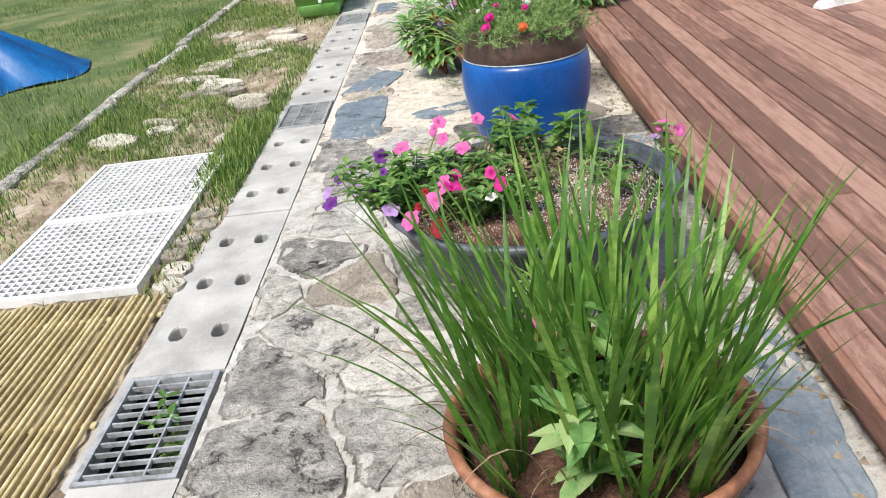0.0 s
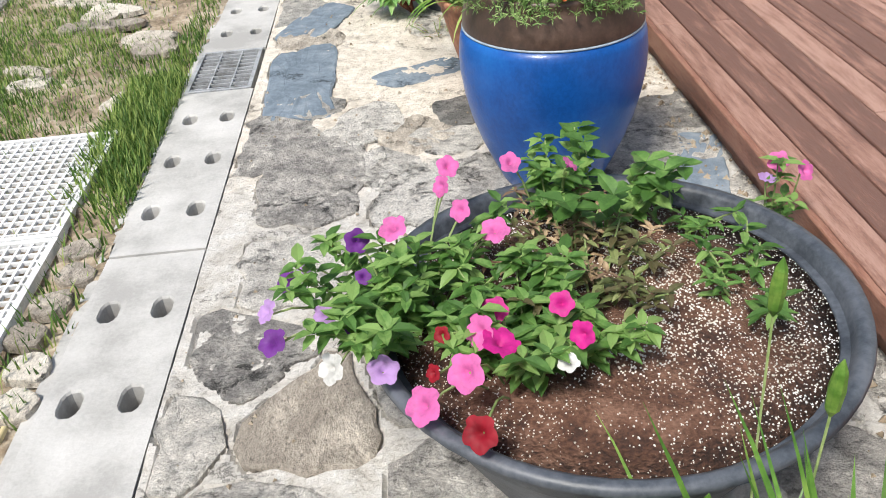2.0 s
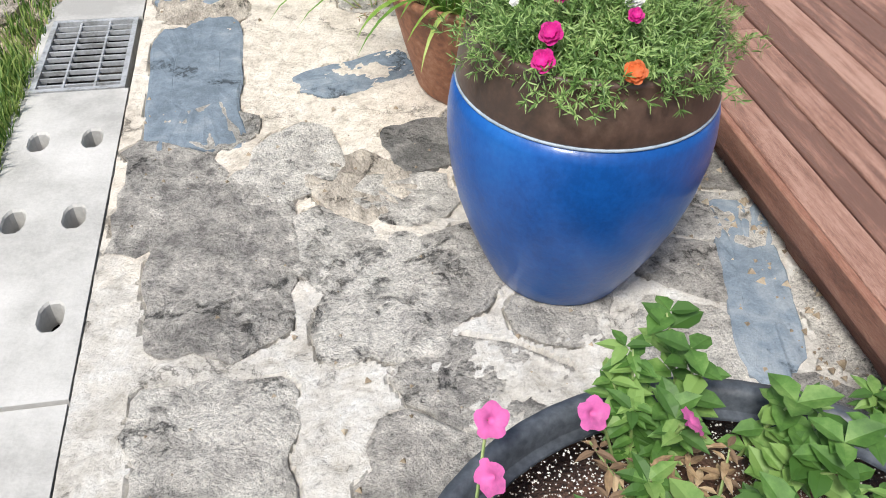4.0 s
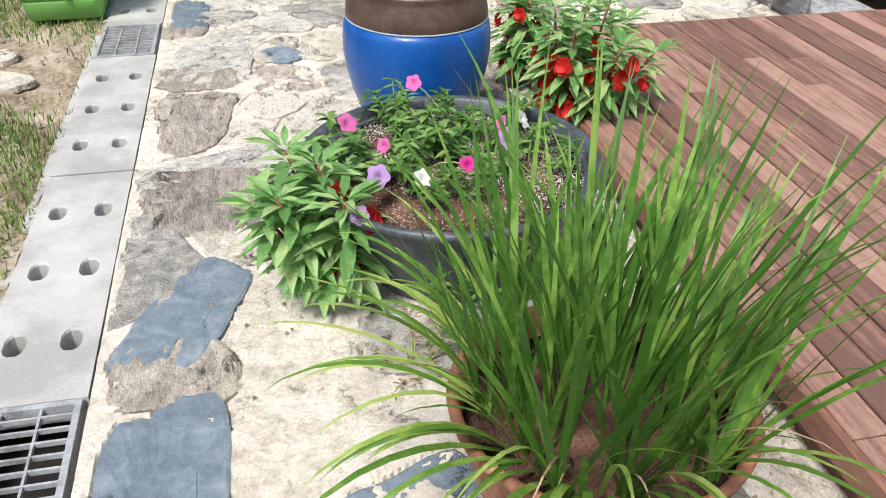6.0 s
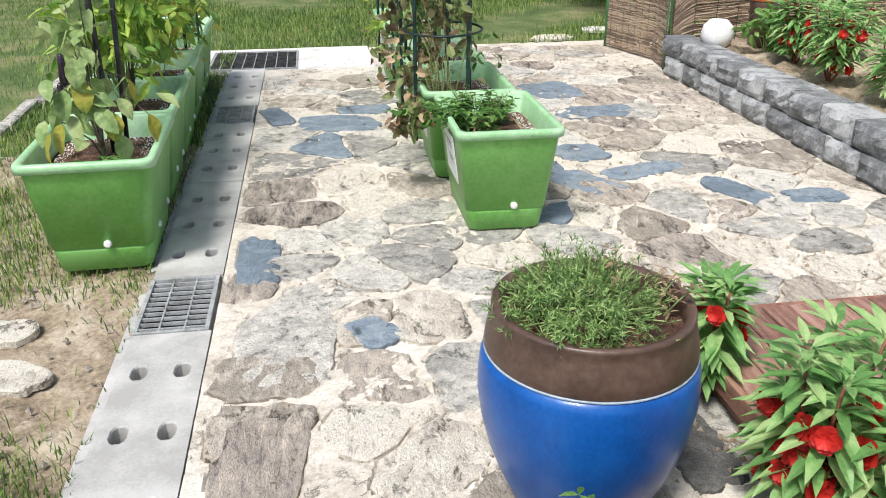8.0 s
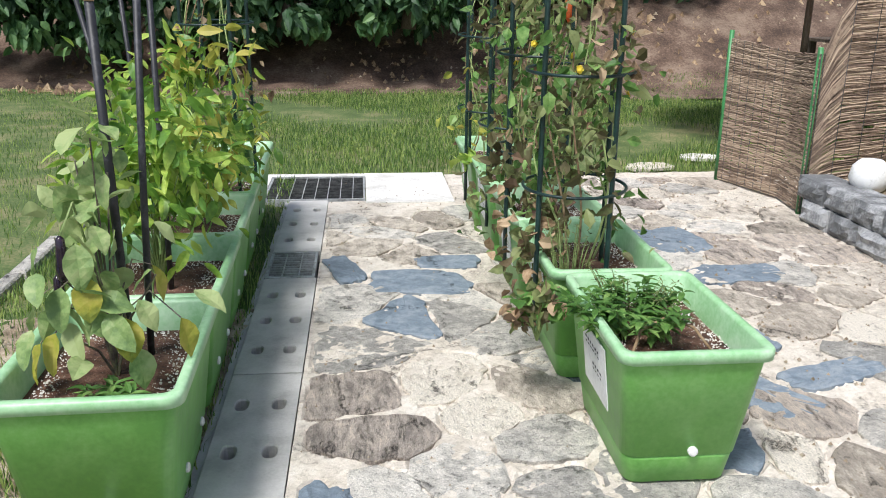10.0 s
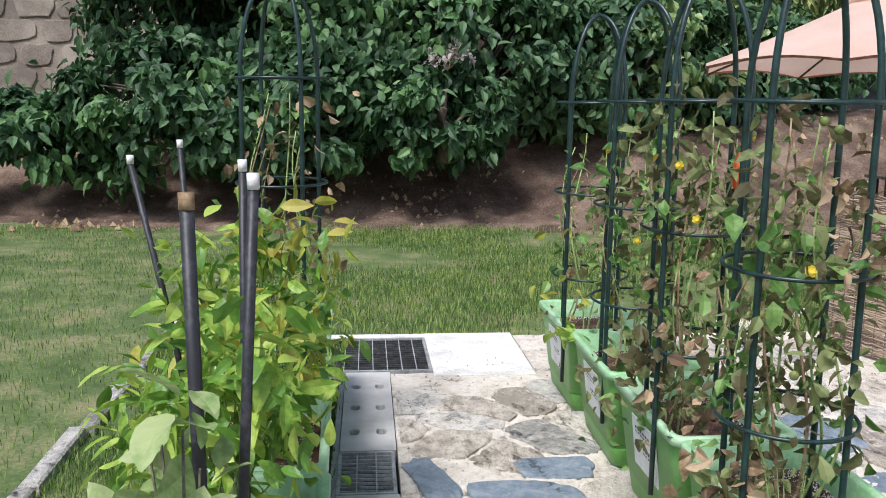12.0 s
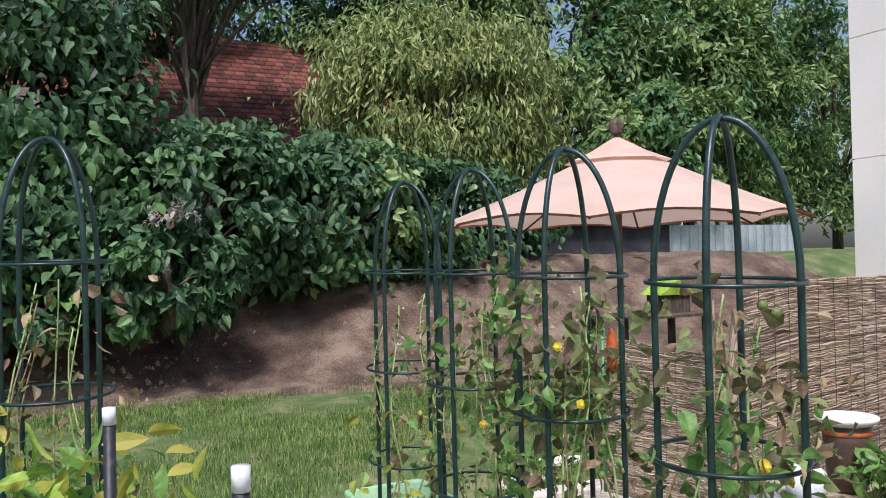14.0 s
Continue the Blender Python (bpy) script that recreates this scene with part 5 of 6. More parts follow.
def slat_mat():
    root = thing("slat_mat", -1.5, 0.35, -0.012, "yellowish slatted mat lying on the ground", "slat mat")
    slat = Geo().box(-0.0055, 0.0055, 0, 2.08, 0.006, 0.02, 0.003).mesh("slat", BAMBOO)
    for i in range(49):
        ob = part("slat", slat, None, root)
        ob.location = (0.0245 * i, random.uniform(-0.012, 0.012), 0)
        ob.rotation_euler.z = radians(random.uniform(-0.15, 0.15))
    for y in (0.15, 0.75, 1.35, 1.95):
        part("batten", Geo().box(-0.02, 1.2, y - 0.012, y + 0.012, 0.0, 0.008), BAMBOO, root)


slat_mat()


def field_stone(x, y, hx, hy, turn, seed, mat=None):
    ob = part("stepping_stone", slab_geo(rough_outline(0, 0, hx, hy, turn, seed, 0.35), 0.006, seed), mat or STONE_TAN)
    ob.location = (x, y, 0)
    tagged(ob, "flat pale stone bedded in the grass", "stepping stone", "stepping stones")


for i in range(22):
    field_stone(random.uniform(-1.35, -0.5), 4.35 + i * 0.145 + random.uniform(-0.1, 0.1), random.uniform(0.07, 0.19), random.uniform(0.05, 0.11), random.uniform(-30, 30), 300 + i)
for i in range(6):
    field_stone(random.uniform(-0.40, -0.33), 2.5 + i * 0.13, 0.06, 0.05, random.uniform(-40, 40), 350 + i)
field_stone(2.85, 12.78, 0.24, 0.13, 10, 340)
field_stone(3.50, 13.18, 0.22, 0.12, 0, 341, WHITE_CONCRETE)


def tarp():
    a = np.linspace(0, 2 * np.pi, 60, endpoint=False)
    edge = 0.78 + 0.13 * np.sin(2 * a + 1) + 0.09 * np.sin(3 * a) + 0.05 * np.sin(7 * a + 2)
    loops = []
    for f in np.linspace(0.02, 1, 16):
        z = 0.62 * (1 - f) ** 1.1 + 0.055 * np.sin(9 * a + 5 * f) * f * (1.15 - f) + 0.03 * np.sin(17 * a) * f * (1.1 - f) + 0.01
        loops.append(np.stack([f * edge * np.cos(a), f * edge * np.sin(a), z - 0.03], 1))
    ob = part("tarpaulin", Geo().rings(loops, True, False), TARP, smooth=True)
    ob.location = (-3.22, 6.55, 0)
    tagged(ob, "crumpled bright blue tarpaulin heaped on the lawn", "tarpaulin")


tarp()


def parasol_base():
    root = thing("parasol_stand", 3.42, 5.08, 0.15, "white cross-shaped parasol stand on the deck", "parasol stand")
    for a in (20, 110, 200, 290):
        c, s = math.cos(radians(a)), math.sin(radians(a))
        loops = []
        for r, hw, h in ((0.05, 0.035, 0.075), (0.25, 0.04, 0.055), (0.5, 0.045, 0.035), (0.54, 0.03, 0.02)):
            loops.append([(r * c - s * e, r * s + c * e, z) for e, z in ((-hw, 0.0), (hw, 0.0), (hw * 0.8, h), (-hw * 0.8, h))])
        part("foot", Geo().rings(loops, True, True), WHITE_PAINT, root)
    part("pole", Geo().tube([(0, 0, 0.0), (0, 0, 1.6)], 0.022, 12), STEEL, root, "bare metal tube", True)


parasol_base()

# ---- raised bed ----
lantern = thing("white_pot", 3.62, 10.70, 0.24, "small round white garden pot on the wall end", "garden pot")
part("body", Geo().lathe(0, 0, [(0.05, 0.0), (0.10, 0.03), (0.13, 0.10), (0.115, 0.18), (0.07, 0.225), (0.065, 0.21), (0.06, 0.2)], 24), WHITE_PAINT, lantern, "", True)
dark_pot = thing("striped_pot", 4.05, 10.75, 0.24, "dark brown pot with pale rim and red stripes", "flower pot")
part("body", Geo().lathe(0, 0, [(0.10, 0.0), (0.12, 0.02), (0.14, 0.30), (0.15, 0.42)], 24), GLAZE_BROWN, dark_pot, "", True)
part("rim", Geo().lathe(0, 0, [(0.15, 0.42), (0.19, 0.45), (0.19, 0.47), (0.15, 0.475), (0.14, 0.44)], 24), WHITE_CONCRETE, dark_pot, "", True)
part("stripe", Geo().lathe(0, 0, [(0.148, 0.36), (0.1505, 0.362), (0.152, 0.385), (0.149, 0.387)], 24), ORANGE, dark_pot, "", True)
for i, (x, y, h, s) in enumerate(((3.75, 8.2, 0.45, 0.2), (3.85, 8.8, 0.5, 0.2), (3.8, 9.4, 0.5, 0.22), (3.9, 10.0, 0.5, 0.22), (4.3, 9.1, 0.55, 0.2), (4.4, 10.2, 0.5, 0.2), (3.75, 7.6, 0.45, 0.18))):
    balsam(x, y, h, s, 6, 4 if i % 2 == 0 or i == 3 else 1, "bushy balsam with red flowers in the raised bed", 0.24)
cloud_plant("leafy_shrub", 3.9, 10.45, 0.24, 0.2, 0.18, 0.2, 120, 0.10, [LEAF_GREEN], "leafy green plant behind the white pot", "garden plant", 0.6, 10)


# ---- reed fence and gate ----
def reed_panel(name, pts, tops, label, category, rows, post=None):
    """Split reeds laid in courses between two ends, tied with wire."""
    root = thing(name, 0, 0, 0, label, category)
    pts, tops = np.array(pts, float), np.array(tops, float)
    along = np.r_[0, np.cumsum(np.linalg.norm(np.diff(pts, axis=0), axis=1))]
    n = 26
    s = np.linspace(0, along[-1], n)
    px, py, tp = (np.interp(s, along, v) for v in (pts[:, 0], pts[:, 1], tops))
    g = Geo()
    for j in range(rows):
        f = (j + 0.5) / rows
        z = 0.02 + (tp - 0.02) * f + rng.normal(size=n) * 0.004
        off = rng.normal(size=n) * 0.003
        a = 0.0062 * (tp.max() / 1.5) * rng.uniform(0.8, 1.4) * 150 / rows
        cut = int(rng.integers(3, n - 3))
        for lo, hi in ((0, cut), (cut, n)):
            if hi - lo > 1:
                g.tube(np.stack([px, py + off, z], 1)[lo:hi], a, 4)
    part("reed_mat", g, REED, root, "weathered brown split reeds")["kind"] = "stuff"
    for k in range(0, n, 2):
        part("tie_wire", Geo().tube([(px[k], py[k] - 0.012, 0.02), (px[k], py[k] - 0.012, tp[k])], 0.0028, 4), DARK_STEEL, root)
    return root


reed_panel("reed_fence", [(3.42, 11.12), (3.6, 11.2), (4.6, 11.55), (6.42, 12.0)], [1.12, 1.5, 1.55, 1.52], "tall brown reed screen fence against the house", "reed fence", 150)
reed_panel("reed_gate", [(3.36, 11.06), (3.42, 11.5), (3.22, 12.15)], [1.12, 1.10, 1.16], "low open gate panel covered with brown reed", "garden gate", 120)
for x, y, h in ((3.37, 11.08, 1.16), (3.22, 12.17, 1.22)):
    post = thing("gate_post", x, y, 0, "green coated steel gate post", "gate post", "gate posts")
    part("tube", Geo().tube([(0, 0, -0.05), (0, 0, h)], 0.019, 10), material("green_coating", (0.05, 0.22, 0.07), rough=0.4), post, "", True)


# ---- parasol and far garden ----
def parasol():
    cx, cy, zb, zt, r = 4.82, 14.0, 2.09, 2.93, 1.87
    root = thing("parasol", cx, cy, 0, "large peach canvas parasol standing open on the lawn", "parasol")
    k = 8
    a = np.array([2 * math.pi * (i + 0.0) / k for i in range(k)])
    for i in range(k):
        p, q = np.array([math.cos(a[i]), math.sin(a[i])]), np.array([math.cos(a[(i + 1) % k]), math.sin(a[(i + 1) % k])])
        loops = []
        for u in np.linspace(0.0, 1, 8):
            row = []
            for t in np.linspace(0, 1, 7):
                v = (p + (q - p) * t) * r * u
                row.append((v[0], v[1], zt + (zb - zt) * u - 0.02 * math.sin(math.pi * u) + 0.06 * u * u * math.sin(math.pi * t)))
            loops.append(row)
        part("canopy_panel", Geo().rings(loops, wrap=False), CANVAS, root, "", True)
        part("valance", Geo().rings([loops[-1], [(x * 0.985, y * 0.985, z - 0.02) for x, y, z in loops[-1]]], wrap=False), TERRACOTTA, root, "rust-coloured hem")
        part("rib", Geo().tube([(0, 0, zt - 0.03), (p[0] * r * 0.5, p[1] * r * 0.5, (zt + zb) / 2 - 0.075), (p[0] * r, p[1] * r, zb - 0.02)], 0.012, 5), BARK, root)
    vent = []
    for rr, z in ((0.55, zt - 0.215), (0.3, zt - 0.11), (0.03, zt + 0.04)):
        vent.append([(rr * math.cos(t), rr * math.sin(t), z) for t in a])
    part("vent_cap", Geo().rings(vent), CANVAS, root)
    part("pole", Geo().tube([(0, 0, -0.03), (0, 0, zt + 0.05)], 0.035, 10), BARK, root, "", True)
    part("finial", Geo().lathe(0, 0, [(0.03, zt + 0.06), (0.07, zt + 0.09), (0.055, zt + 0.12), (0.085, zt + 0.17), (0.05, zt + 0.23), (0.005, zt + 0.245)], 14), BARK, root, "", True)


parasol()


def house():
    root = thing("house", 0, 0, 0, "cream rendered house with fine horizontal joints", "house", kind="structure")
    part("plinth", Geo().box(6.40, 12.0, 4.0, 12.53, -0.1, 0.32), CONCRETE, root)
    for i in range(5):
        part("render_panel", Geo().box(6.43, 12.0, 4.0, 12.5, 0.32 + 1.15 * i, 0.32 + 1.15 * (i + 1) - 0.008), PLASTER, root)
    part("core", Geo().box(6.445, 11.98, 4.02, 12.485, 0.0, 6.0), PLASTER, root)


house()


def garden_wall():
    root = thing("wall_stone", 0, 0, 0, "pinkish stone block wall behind the shrubs", "stone wall", kind="structure")
    part("core", Geo().box(-16, -0.5, 23.2, 23.5, 0, 4.9), GARDEN_WALL, root)
    kinds = [slab_geo(rough_outline(0, 0, w, 0.21, 0, 700 + i, 0.85, 14), 0.0, 700 + i, 0.05).mesh("stone", GARDEN_WALL) for i, w in enumerate((0.36, 0.30, 0.42))]
    for row in range(8):
        for k in range(18):
            ob = part("stone", kinds[(k * 2 + row) % 3], None, root)
            ob.location = (-15.5 + k * 0.8 + (row % 2) * 0.4, 23.17, 1.3 + row * 0.44)
            ob.rotation_euler.x = radians(90)


garden_wall()


def brick_house():
    root = thing("brick_house", 3.0, 29.0, 0, "neighbouring house with red roof tiles behind the shrubs", "house")
    part("wall", Geo().box(-6, 6, 0, 8, 0, 5.0), GARDEN_WALL, root)
    part("roof", Geo().add([(-7, -1, 4.8), (7, -1, 4.8), (7, 4, 8.6), (-7, 4, 8.6), (7, 9, 4.8), (-7, 9, 4.8)], [(0, 1, 2, 3), (3, 2, 4, 5), (0, 3, 5), (1, 4, 2)]), ROOF_RED, root)
    g = Geo()
    for row in range(22):
        y, z = -1 + 5 * row / 22, 4.82 + 3.8 * row / 22
        for k in range(46):
            x = -7 + 14 * (k + (row % 2) * 0.5) / 46.5
            g.add([(x, y - 0.03, z), (x + 0.27, y - 0.03, z), (x + 0.27, y + 0.26, z + 0.20), (x, y + 0.26, z + 0.20), (x, y - 0.03, z + 0.05), (x + 0.27, y - 0.03, z + 0.05), (x + 0.27, y + 0.26, z + 0.22), (x, y + 0.26, z + 0.22)],
                  [(4, 5, 6, 7), (0, 1, 5, 4), (1, 2, 6, 5), (3, 0, 4, 7)])
    part("roof_tiles", g, material("red_tile", (0.15, 0.04, 0.026), (0.09, 0.025, 0.018), (0.21, 0.065, 0.045), 2, 30, 0.75, 0.2, island=0.7), root)["kind"] = "stuff"


brick_house()


def shed():
    root = thing("shed", 10.5, 22.5, 1.3, "dark low shed under the trees", "shed")
    part("wall", Geo().box(-4.2, 2.4, 0, 3, 0, 1.1), DARK_WALL, root)
    part("roof", Geo().box(-4.5, 2.6, -0.2, 3.2, 1.1, 1.18), DARK_WALL, root)
    root = thing("metal_hoarding", 15.0, 24.0, 1.2, "grey corrugated metal hoarding behind the garden", "hoarding")
    for i in range(26):
        x = -4 + i * 0.3
        part("sheet", Geo().add([(x, 0, 0), (x + 0.1, -0.05, 0), (x + 0.2, -0.05, 0), (x + 0.3, 0, 0), (x, 0, 1.25), (x + 0.1, -0.05, 1.25), (x + 0.2, -0.05, 1.25), (x + 0.3, 0, 1.25),
                                 (x, 0.02, 0), (x + 0.3, 0.02, 0), (x, 0.02, 1.25), (x + 0.3, 0.02, 1.25)], [(0, 1, 5, 4), (1, 2, 6, 5), (2, 3, 7, 6), (9, 8, 10, 11), (4, 5, 6, 7)]), METAL_SHEET, root)
    table = thing("garden_table", 7.0, 16.2, -0.03, "weathered wooden garden table on the lawn", "table")
    for i in range(6):
        part("plank", Geo().box(-0.8, 0.8, -0.42 + i * 0.14, -0.29 + i * 0.14, 0.92, 0.96, 0.004), BARK, table)
    for x in (-0.7, 0.7):
        for y in (-0.35, 0.35):
            part("leg", Geo().box(x - 0.04, x + 0.04, y - 0.04, y + 0.04, 0, 0.92, 0.004), BARK, table)
    hut = thing("toy_house", 7.35, 16.2, 0.93, "little wooden house with lime green roof on the table", "bird house")
    part("body", Geo().box(-0.3, 0.3, -0.25, 0.25, 0, 0.35), BARK, hut)
    part("roof", Geo().add([(-0.42, -0.3, 0.34), (0, -0.3, 0.62), (0.42, -0.3, 0.34), (-0.42, 0.3, 0.34), (0, 0.3, 0.62), (0.42, 0.3, 0.34)], [(0, 1, 2), (5, 4, 3), (0, 3, 4, 1), (1, 4, 5, 2), (2, 5, 3, 0)]), LIME, hut, "lime green pitched roof")
    hut.scale = (0.75, 0.75, 0.75)
    tower = thing("tower_block", 97, 120, 0, "distant pale glass tower block above the trees", "tower block")
    part("core", Geo().box(-5.5, 5.5, 0, 12, 0, 62), PLASTER, tower)
    pane = Geo().box(-1.1, 1.1, -0.3, 0, 0, 2.6).mesh("window", GLASS_BLUE)
    for i in range(12):
        for k in range(4):
            part("window", pane, None, tower).location = (-3.9 + 2.6 * k, 0, 22 + 3.3 * i)


shed()


# ---- trees ----
def tree(name, x, y, z0, foot, centre, radii, clumps, leaves, leaf, mats, label, category, width=0.5, hang=0.6, spread=0.28):
    root = thing(name, x, y, z0, label, category)
    cz = centre
    limbs = 0
    per = len(mats)
    geos = [Geo() for _ in range(per)]
    R = np.array(radii)
    part("trunk", Geo().tube([(0, 0, -0.3), (0.05, 0.03, cz * 0.35), (-0.05, 0.05, cz * 0.7), (0, 0, cz)], foot, 9, 0.45), BARK, root, "", True)
    for k in range(clumps):
        o = ball_dirs(1, -0.85)[0] * R * rng.uniform(0.55, 1.0) ** 0.6 + np.array([0, 0, cz])
        sp = spread * R.min() * rng.uniform(0.6, 1.2)
        p = o + rng.normal(size=(leaves, 3)) * np.array([sp, sp, sp * 0.7])
        out = unit(p - [0, 0, cz])
        d = unit(rng.normal(size=(leaves, 3)) * 0.55 + out * 0.5 + np.array([0, 0, -hang]))
        n = unit(out * 0.8 + rng.normal(size=(leaves, 3)) * 0.4 + np.array([0, -0.3, 0.5]))
        geos[k % per].leaves(p, d, n, leaf * rng.uniform(0.6, 1.25, leaves), leaf * width, 0.3, full=leaf > 0.16 and leaves < 150)
        if limbs < 26 and k % 3 == 0:
            limbs += 1
            part("limb", Geo().tube([(0, 0, cz * rng.uniform(0.3, 0.7)), o * np.array([0.45, 0.45, 1]) * np.array([1, 1, 0.85]), o], foot * 0.3, 6, 0.3), BARK, root, "", True)
    for g, m in zip(geos, mats):
        part("crown", g, m, root)
    return root


# lit copy of the leaf: sunshine on the right-hand crowns as a paler colour
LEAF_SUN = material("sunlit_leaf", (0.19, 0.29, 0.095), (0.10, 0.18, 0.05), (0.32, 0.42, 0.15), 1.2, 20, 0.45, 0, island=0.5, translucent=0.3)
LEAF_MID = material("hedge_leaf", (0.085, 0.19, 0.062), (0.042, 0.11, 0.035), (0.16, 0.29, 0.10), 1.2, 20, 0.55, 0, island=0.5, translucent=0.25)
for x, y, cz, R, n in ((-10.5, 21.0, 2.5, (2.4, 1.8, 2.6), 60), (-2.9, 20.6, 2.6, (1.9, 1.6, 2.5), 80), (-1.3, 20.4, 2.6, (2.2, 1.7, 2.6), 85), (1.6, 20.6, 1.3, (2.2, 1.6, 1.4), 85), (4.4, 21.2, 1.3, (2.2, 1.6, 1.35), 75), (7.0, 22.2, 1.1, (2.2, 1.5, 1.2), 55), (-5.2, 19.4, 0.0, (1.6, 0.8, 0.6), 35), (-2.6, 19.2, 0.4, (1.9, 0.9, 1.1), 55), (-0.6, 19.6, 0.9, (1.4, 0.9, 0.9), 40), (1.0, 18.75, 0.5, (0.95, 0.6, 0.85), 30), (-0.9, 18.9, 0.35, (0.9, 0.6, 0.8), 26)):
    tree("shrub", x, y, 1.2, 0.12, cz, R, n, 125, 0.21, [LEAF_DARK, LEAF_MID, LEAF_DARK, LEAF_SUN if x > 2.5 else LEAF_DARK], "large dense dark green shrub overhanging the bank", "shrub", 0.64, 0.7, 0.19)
tree("tree", 7.9, 24.6, 1.6, 0.2, 3.7, (3.0, 2.0, 2.2), 120, 170, 0.24, [LEAF_LIGHT], "tree with drooping yellow-green leaves", "tree", 0.3, 1.1, 0.2)
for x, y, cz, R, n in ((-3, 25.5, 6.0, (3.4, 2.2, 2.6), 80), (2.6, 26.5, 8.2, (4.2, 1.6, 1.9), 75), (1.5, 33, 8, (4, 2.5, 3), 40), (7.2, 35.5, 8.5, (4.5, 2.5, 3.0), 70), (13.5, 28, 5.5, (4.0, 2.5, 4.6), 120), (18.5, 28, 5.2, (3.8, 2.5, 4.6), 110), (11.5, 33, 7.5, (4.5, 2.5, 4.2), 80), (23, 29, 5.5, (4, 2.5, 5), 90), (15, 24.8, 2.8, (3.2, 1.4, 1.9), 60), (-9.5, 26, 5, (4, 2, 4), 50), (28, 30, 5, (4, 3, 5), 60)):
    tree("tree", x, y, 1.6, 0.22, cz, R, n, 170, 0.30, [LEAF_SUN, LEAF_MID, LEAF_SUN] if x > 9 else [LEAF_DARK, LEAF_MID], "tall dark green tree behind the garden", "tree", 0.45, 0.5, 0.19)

# ---- grass ----
on_lawn = lambda x, y: (noise_mask(x, y, 1.6, 0.31))
patchy = lambda x, y: noise_mask(x, y, 3.1, 0.45) & ~((x > -1.14) & (x < -0.42) & (y > 2.45) & (y < 3.95)) & ~((x > -1.53) & (x < -0.3) & (y < 2.46))
grass_patch("lawn_grass", 80000, (-9.0, -1.66, 3.0, 18.6), 0.055, "short green lawn grass", on_lawn)
grass_patch("lawn_grass", 110000, (-1.6, 9.5, 12.55, 18.55), 0.075, "short green lawn grass", lambda x, y: on_lawn(x, y) & ~((x > 3.1) & (y < 12.6)))
grass_patch("verge_grass", 40000, (-1.56, -0.28, 2.4, 12.4), 0.055, "patchy grass beside the drain", patchy)
grass_patch("verge_grass", 5000, (-0.42, -0.285, 2.4, 12.4), 0.07, "longer grass along the drain edge", lambda x, y: noise_mask(x, y, 2.3, 0.5))
grass_patch("verge_grass", 5000, (-1.58, -0.8, 7.5, 12.4), 0.06, "grass behind the planter boxes", on_lawn)
grass_patch("verge_grass", 700, (-1.3, -0.5, 3.2, 3.93), 0.05, "grass growing through the grid panels", lambda x, y: noise_mask(x, y, 5, 0.55))
grass_patch("verge_grass", 500, (-1.2, -0.35, 1.0, 2.46), 0.05, "grass growing through the slatted mat", lambda x, y: noise_mask(x, y, 6, 0.75))


def loose_stones(name, count, region, size, mat, label, keep=None):
    x0, x1, y0, y1 = region
    p = np.stack([rng.uniform(x0, x1, count), rng.uniform(y0, y1, count), np.zeros(count)], 1)
    if keep is not None:
        p = p[keep(p[:, 0], p[:, 1])]
    p[:, 2] = bank_height(p[:, 0], p[:, 1]) - (0.02 if x1 < 0 or y0 > 12 else -0.004)
    g = Geo()
    chips(g, p, size * rng.uniform(0.4, 1.5, len(p)) ** 2)
    tagged(part(name, g, mat), label, "debris", kind="stuff")


loose_stones("gravel", 3500, (-1.55, -0.3, 4.0, 9.4), 0.008, STONE_TAN, "loose pale gravel on the dry earth", lambda x, y: noise_mask(x, y, 2.5, 0.4))
loose_stones("gravel", 2200, (-4, 9, 18.3, 21.5), 0.026, EARTH, "loose stones and litter on the bank", lambda x, y: noise_mask(x, y, 1.5, 0.5))
loose_stones("leaf_litter", 2500, (-5, 9, 18.2, 22), 0.04, LEAF_DRY, "dry leaf litter on the bank", lambda x, y: noise_mask(x, y, 1.1, 0.5))
loose_stones("crumbs", 2600, (0.04, 1.64, 0.0, 12.2), 0.0045, EARTH, "crumbs of earth scattered over the paving", lambda x, y: noise_mask(x, y, 4.5, 0.55))
loose_stones("crumbs", 1500, (1.7, 3.3, 6.9, 12.2), 0.006, EARTH, "crumbs of earth scattered over the paving", lambda x, y: noise_mask(x, y, 3.5, 0.5))
loose_stones("crumbs", 900, (1.5, 1.66, 0.0, 6.7), 0.007, EARTH, "dirt gathered along the foot of the deck")
grass_patch("verge_grass", 5200, (-0.52, -0.28, 2.95, 4.5), 0.085, "long bright grass along the drain edge", lambda x, y: noise_mask(x, y, 3.0, 0.3))
grass_patch("verge_grass", 14000, (-1.55, -0.3, 4.0, 6.9), 0.06, "patchy bright grass between the stones", lambda x, y: noise_mask(x, y, 4.0, 0.4))
grass_patch("verge_grass", 7000, (-1.9, -1.35, 2.0, 9.0), 0.07, "grass growing over the stone edging", lambda x, y: noise_mask(x, y, 2.0, 0.4))

WEB = material("cobweb", (0.45, 0.39, 0.36), (0.3, 0.25, 0.22), (0.58, 0.52, 0.49), 8, 40, 0.9, 0.2, island=0.4, translucent=0.4)
web = cloud_plant("webbed_branch", 1.05, 18.75, 2.25, 0.35, 0.2, 0.2, 90, 0.11, [WEB], "dead branch tip wrapped in pale grey webbing", "dead branch", 0.6, 9, LEAF_DRY)


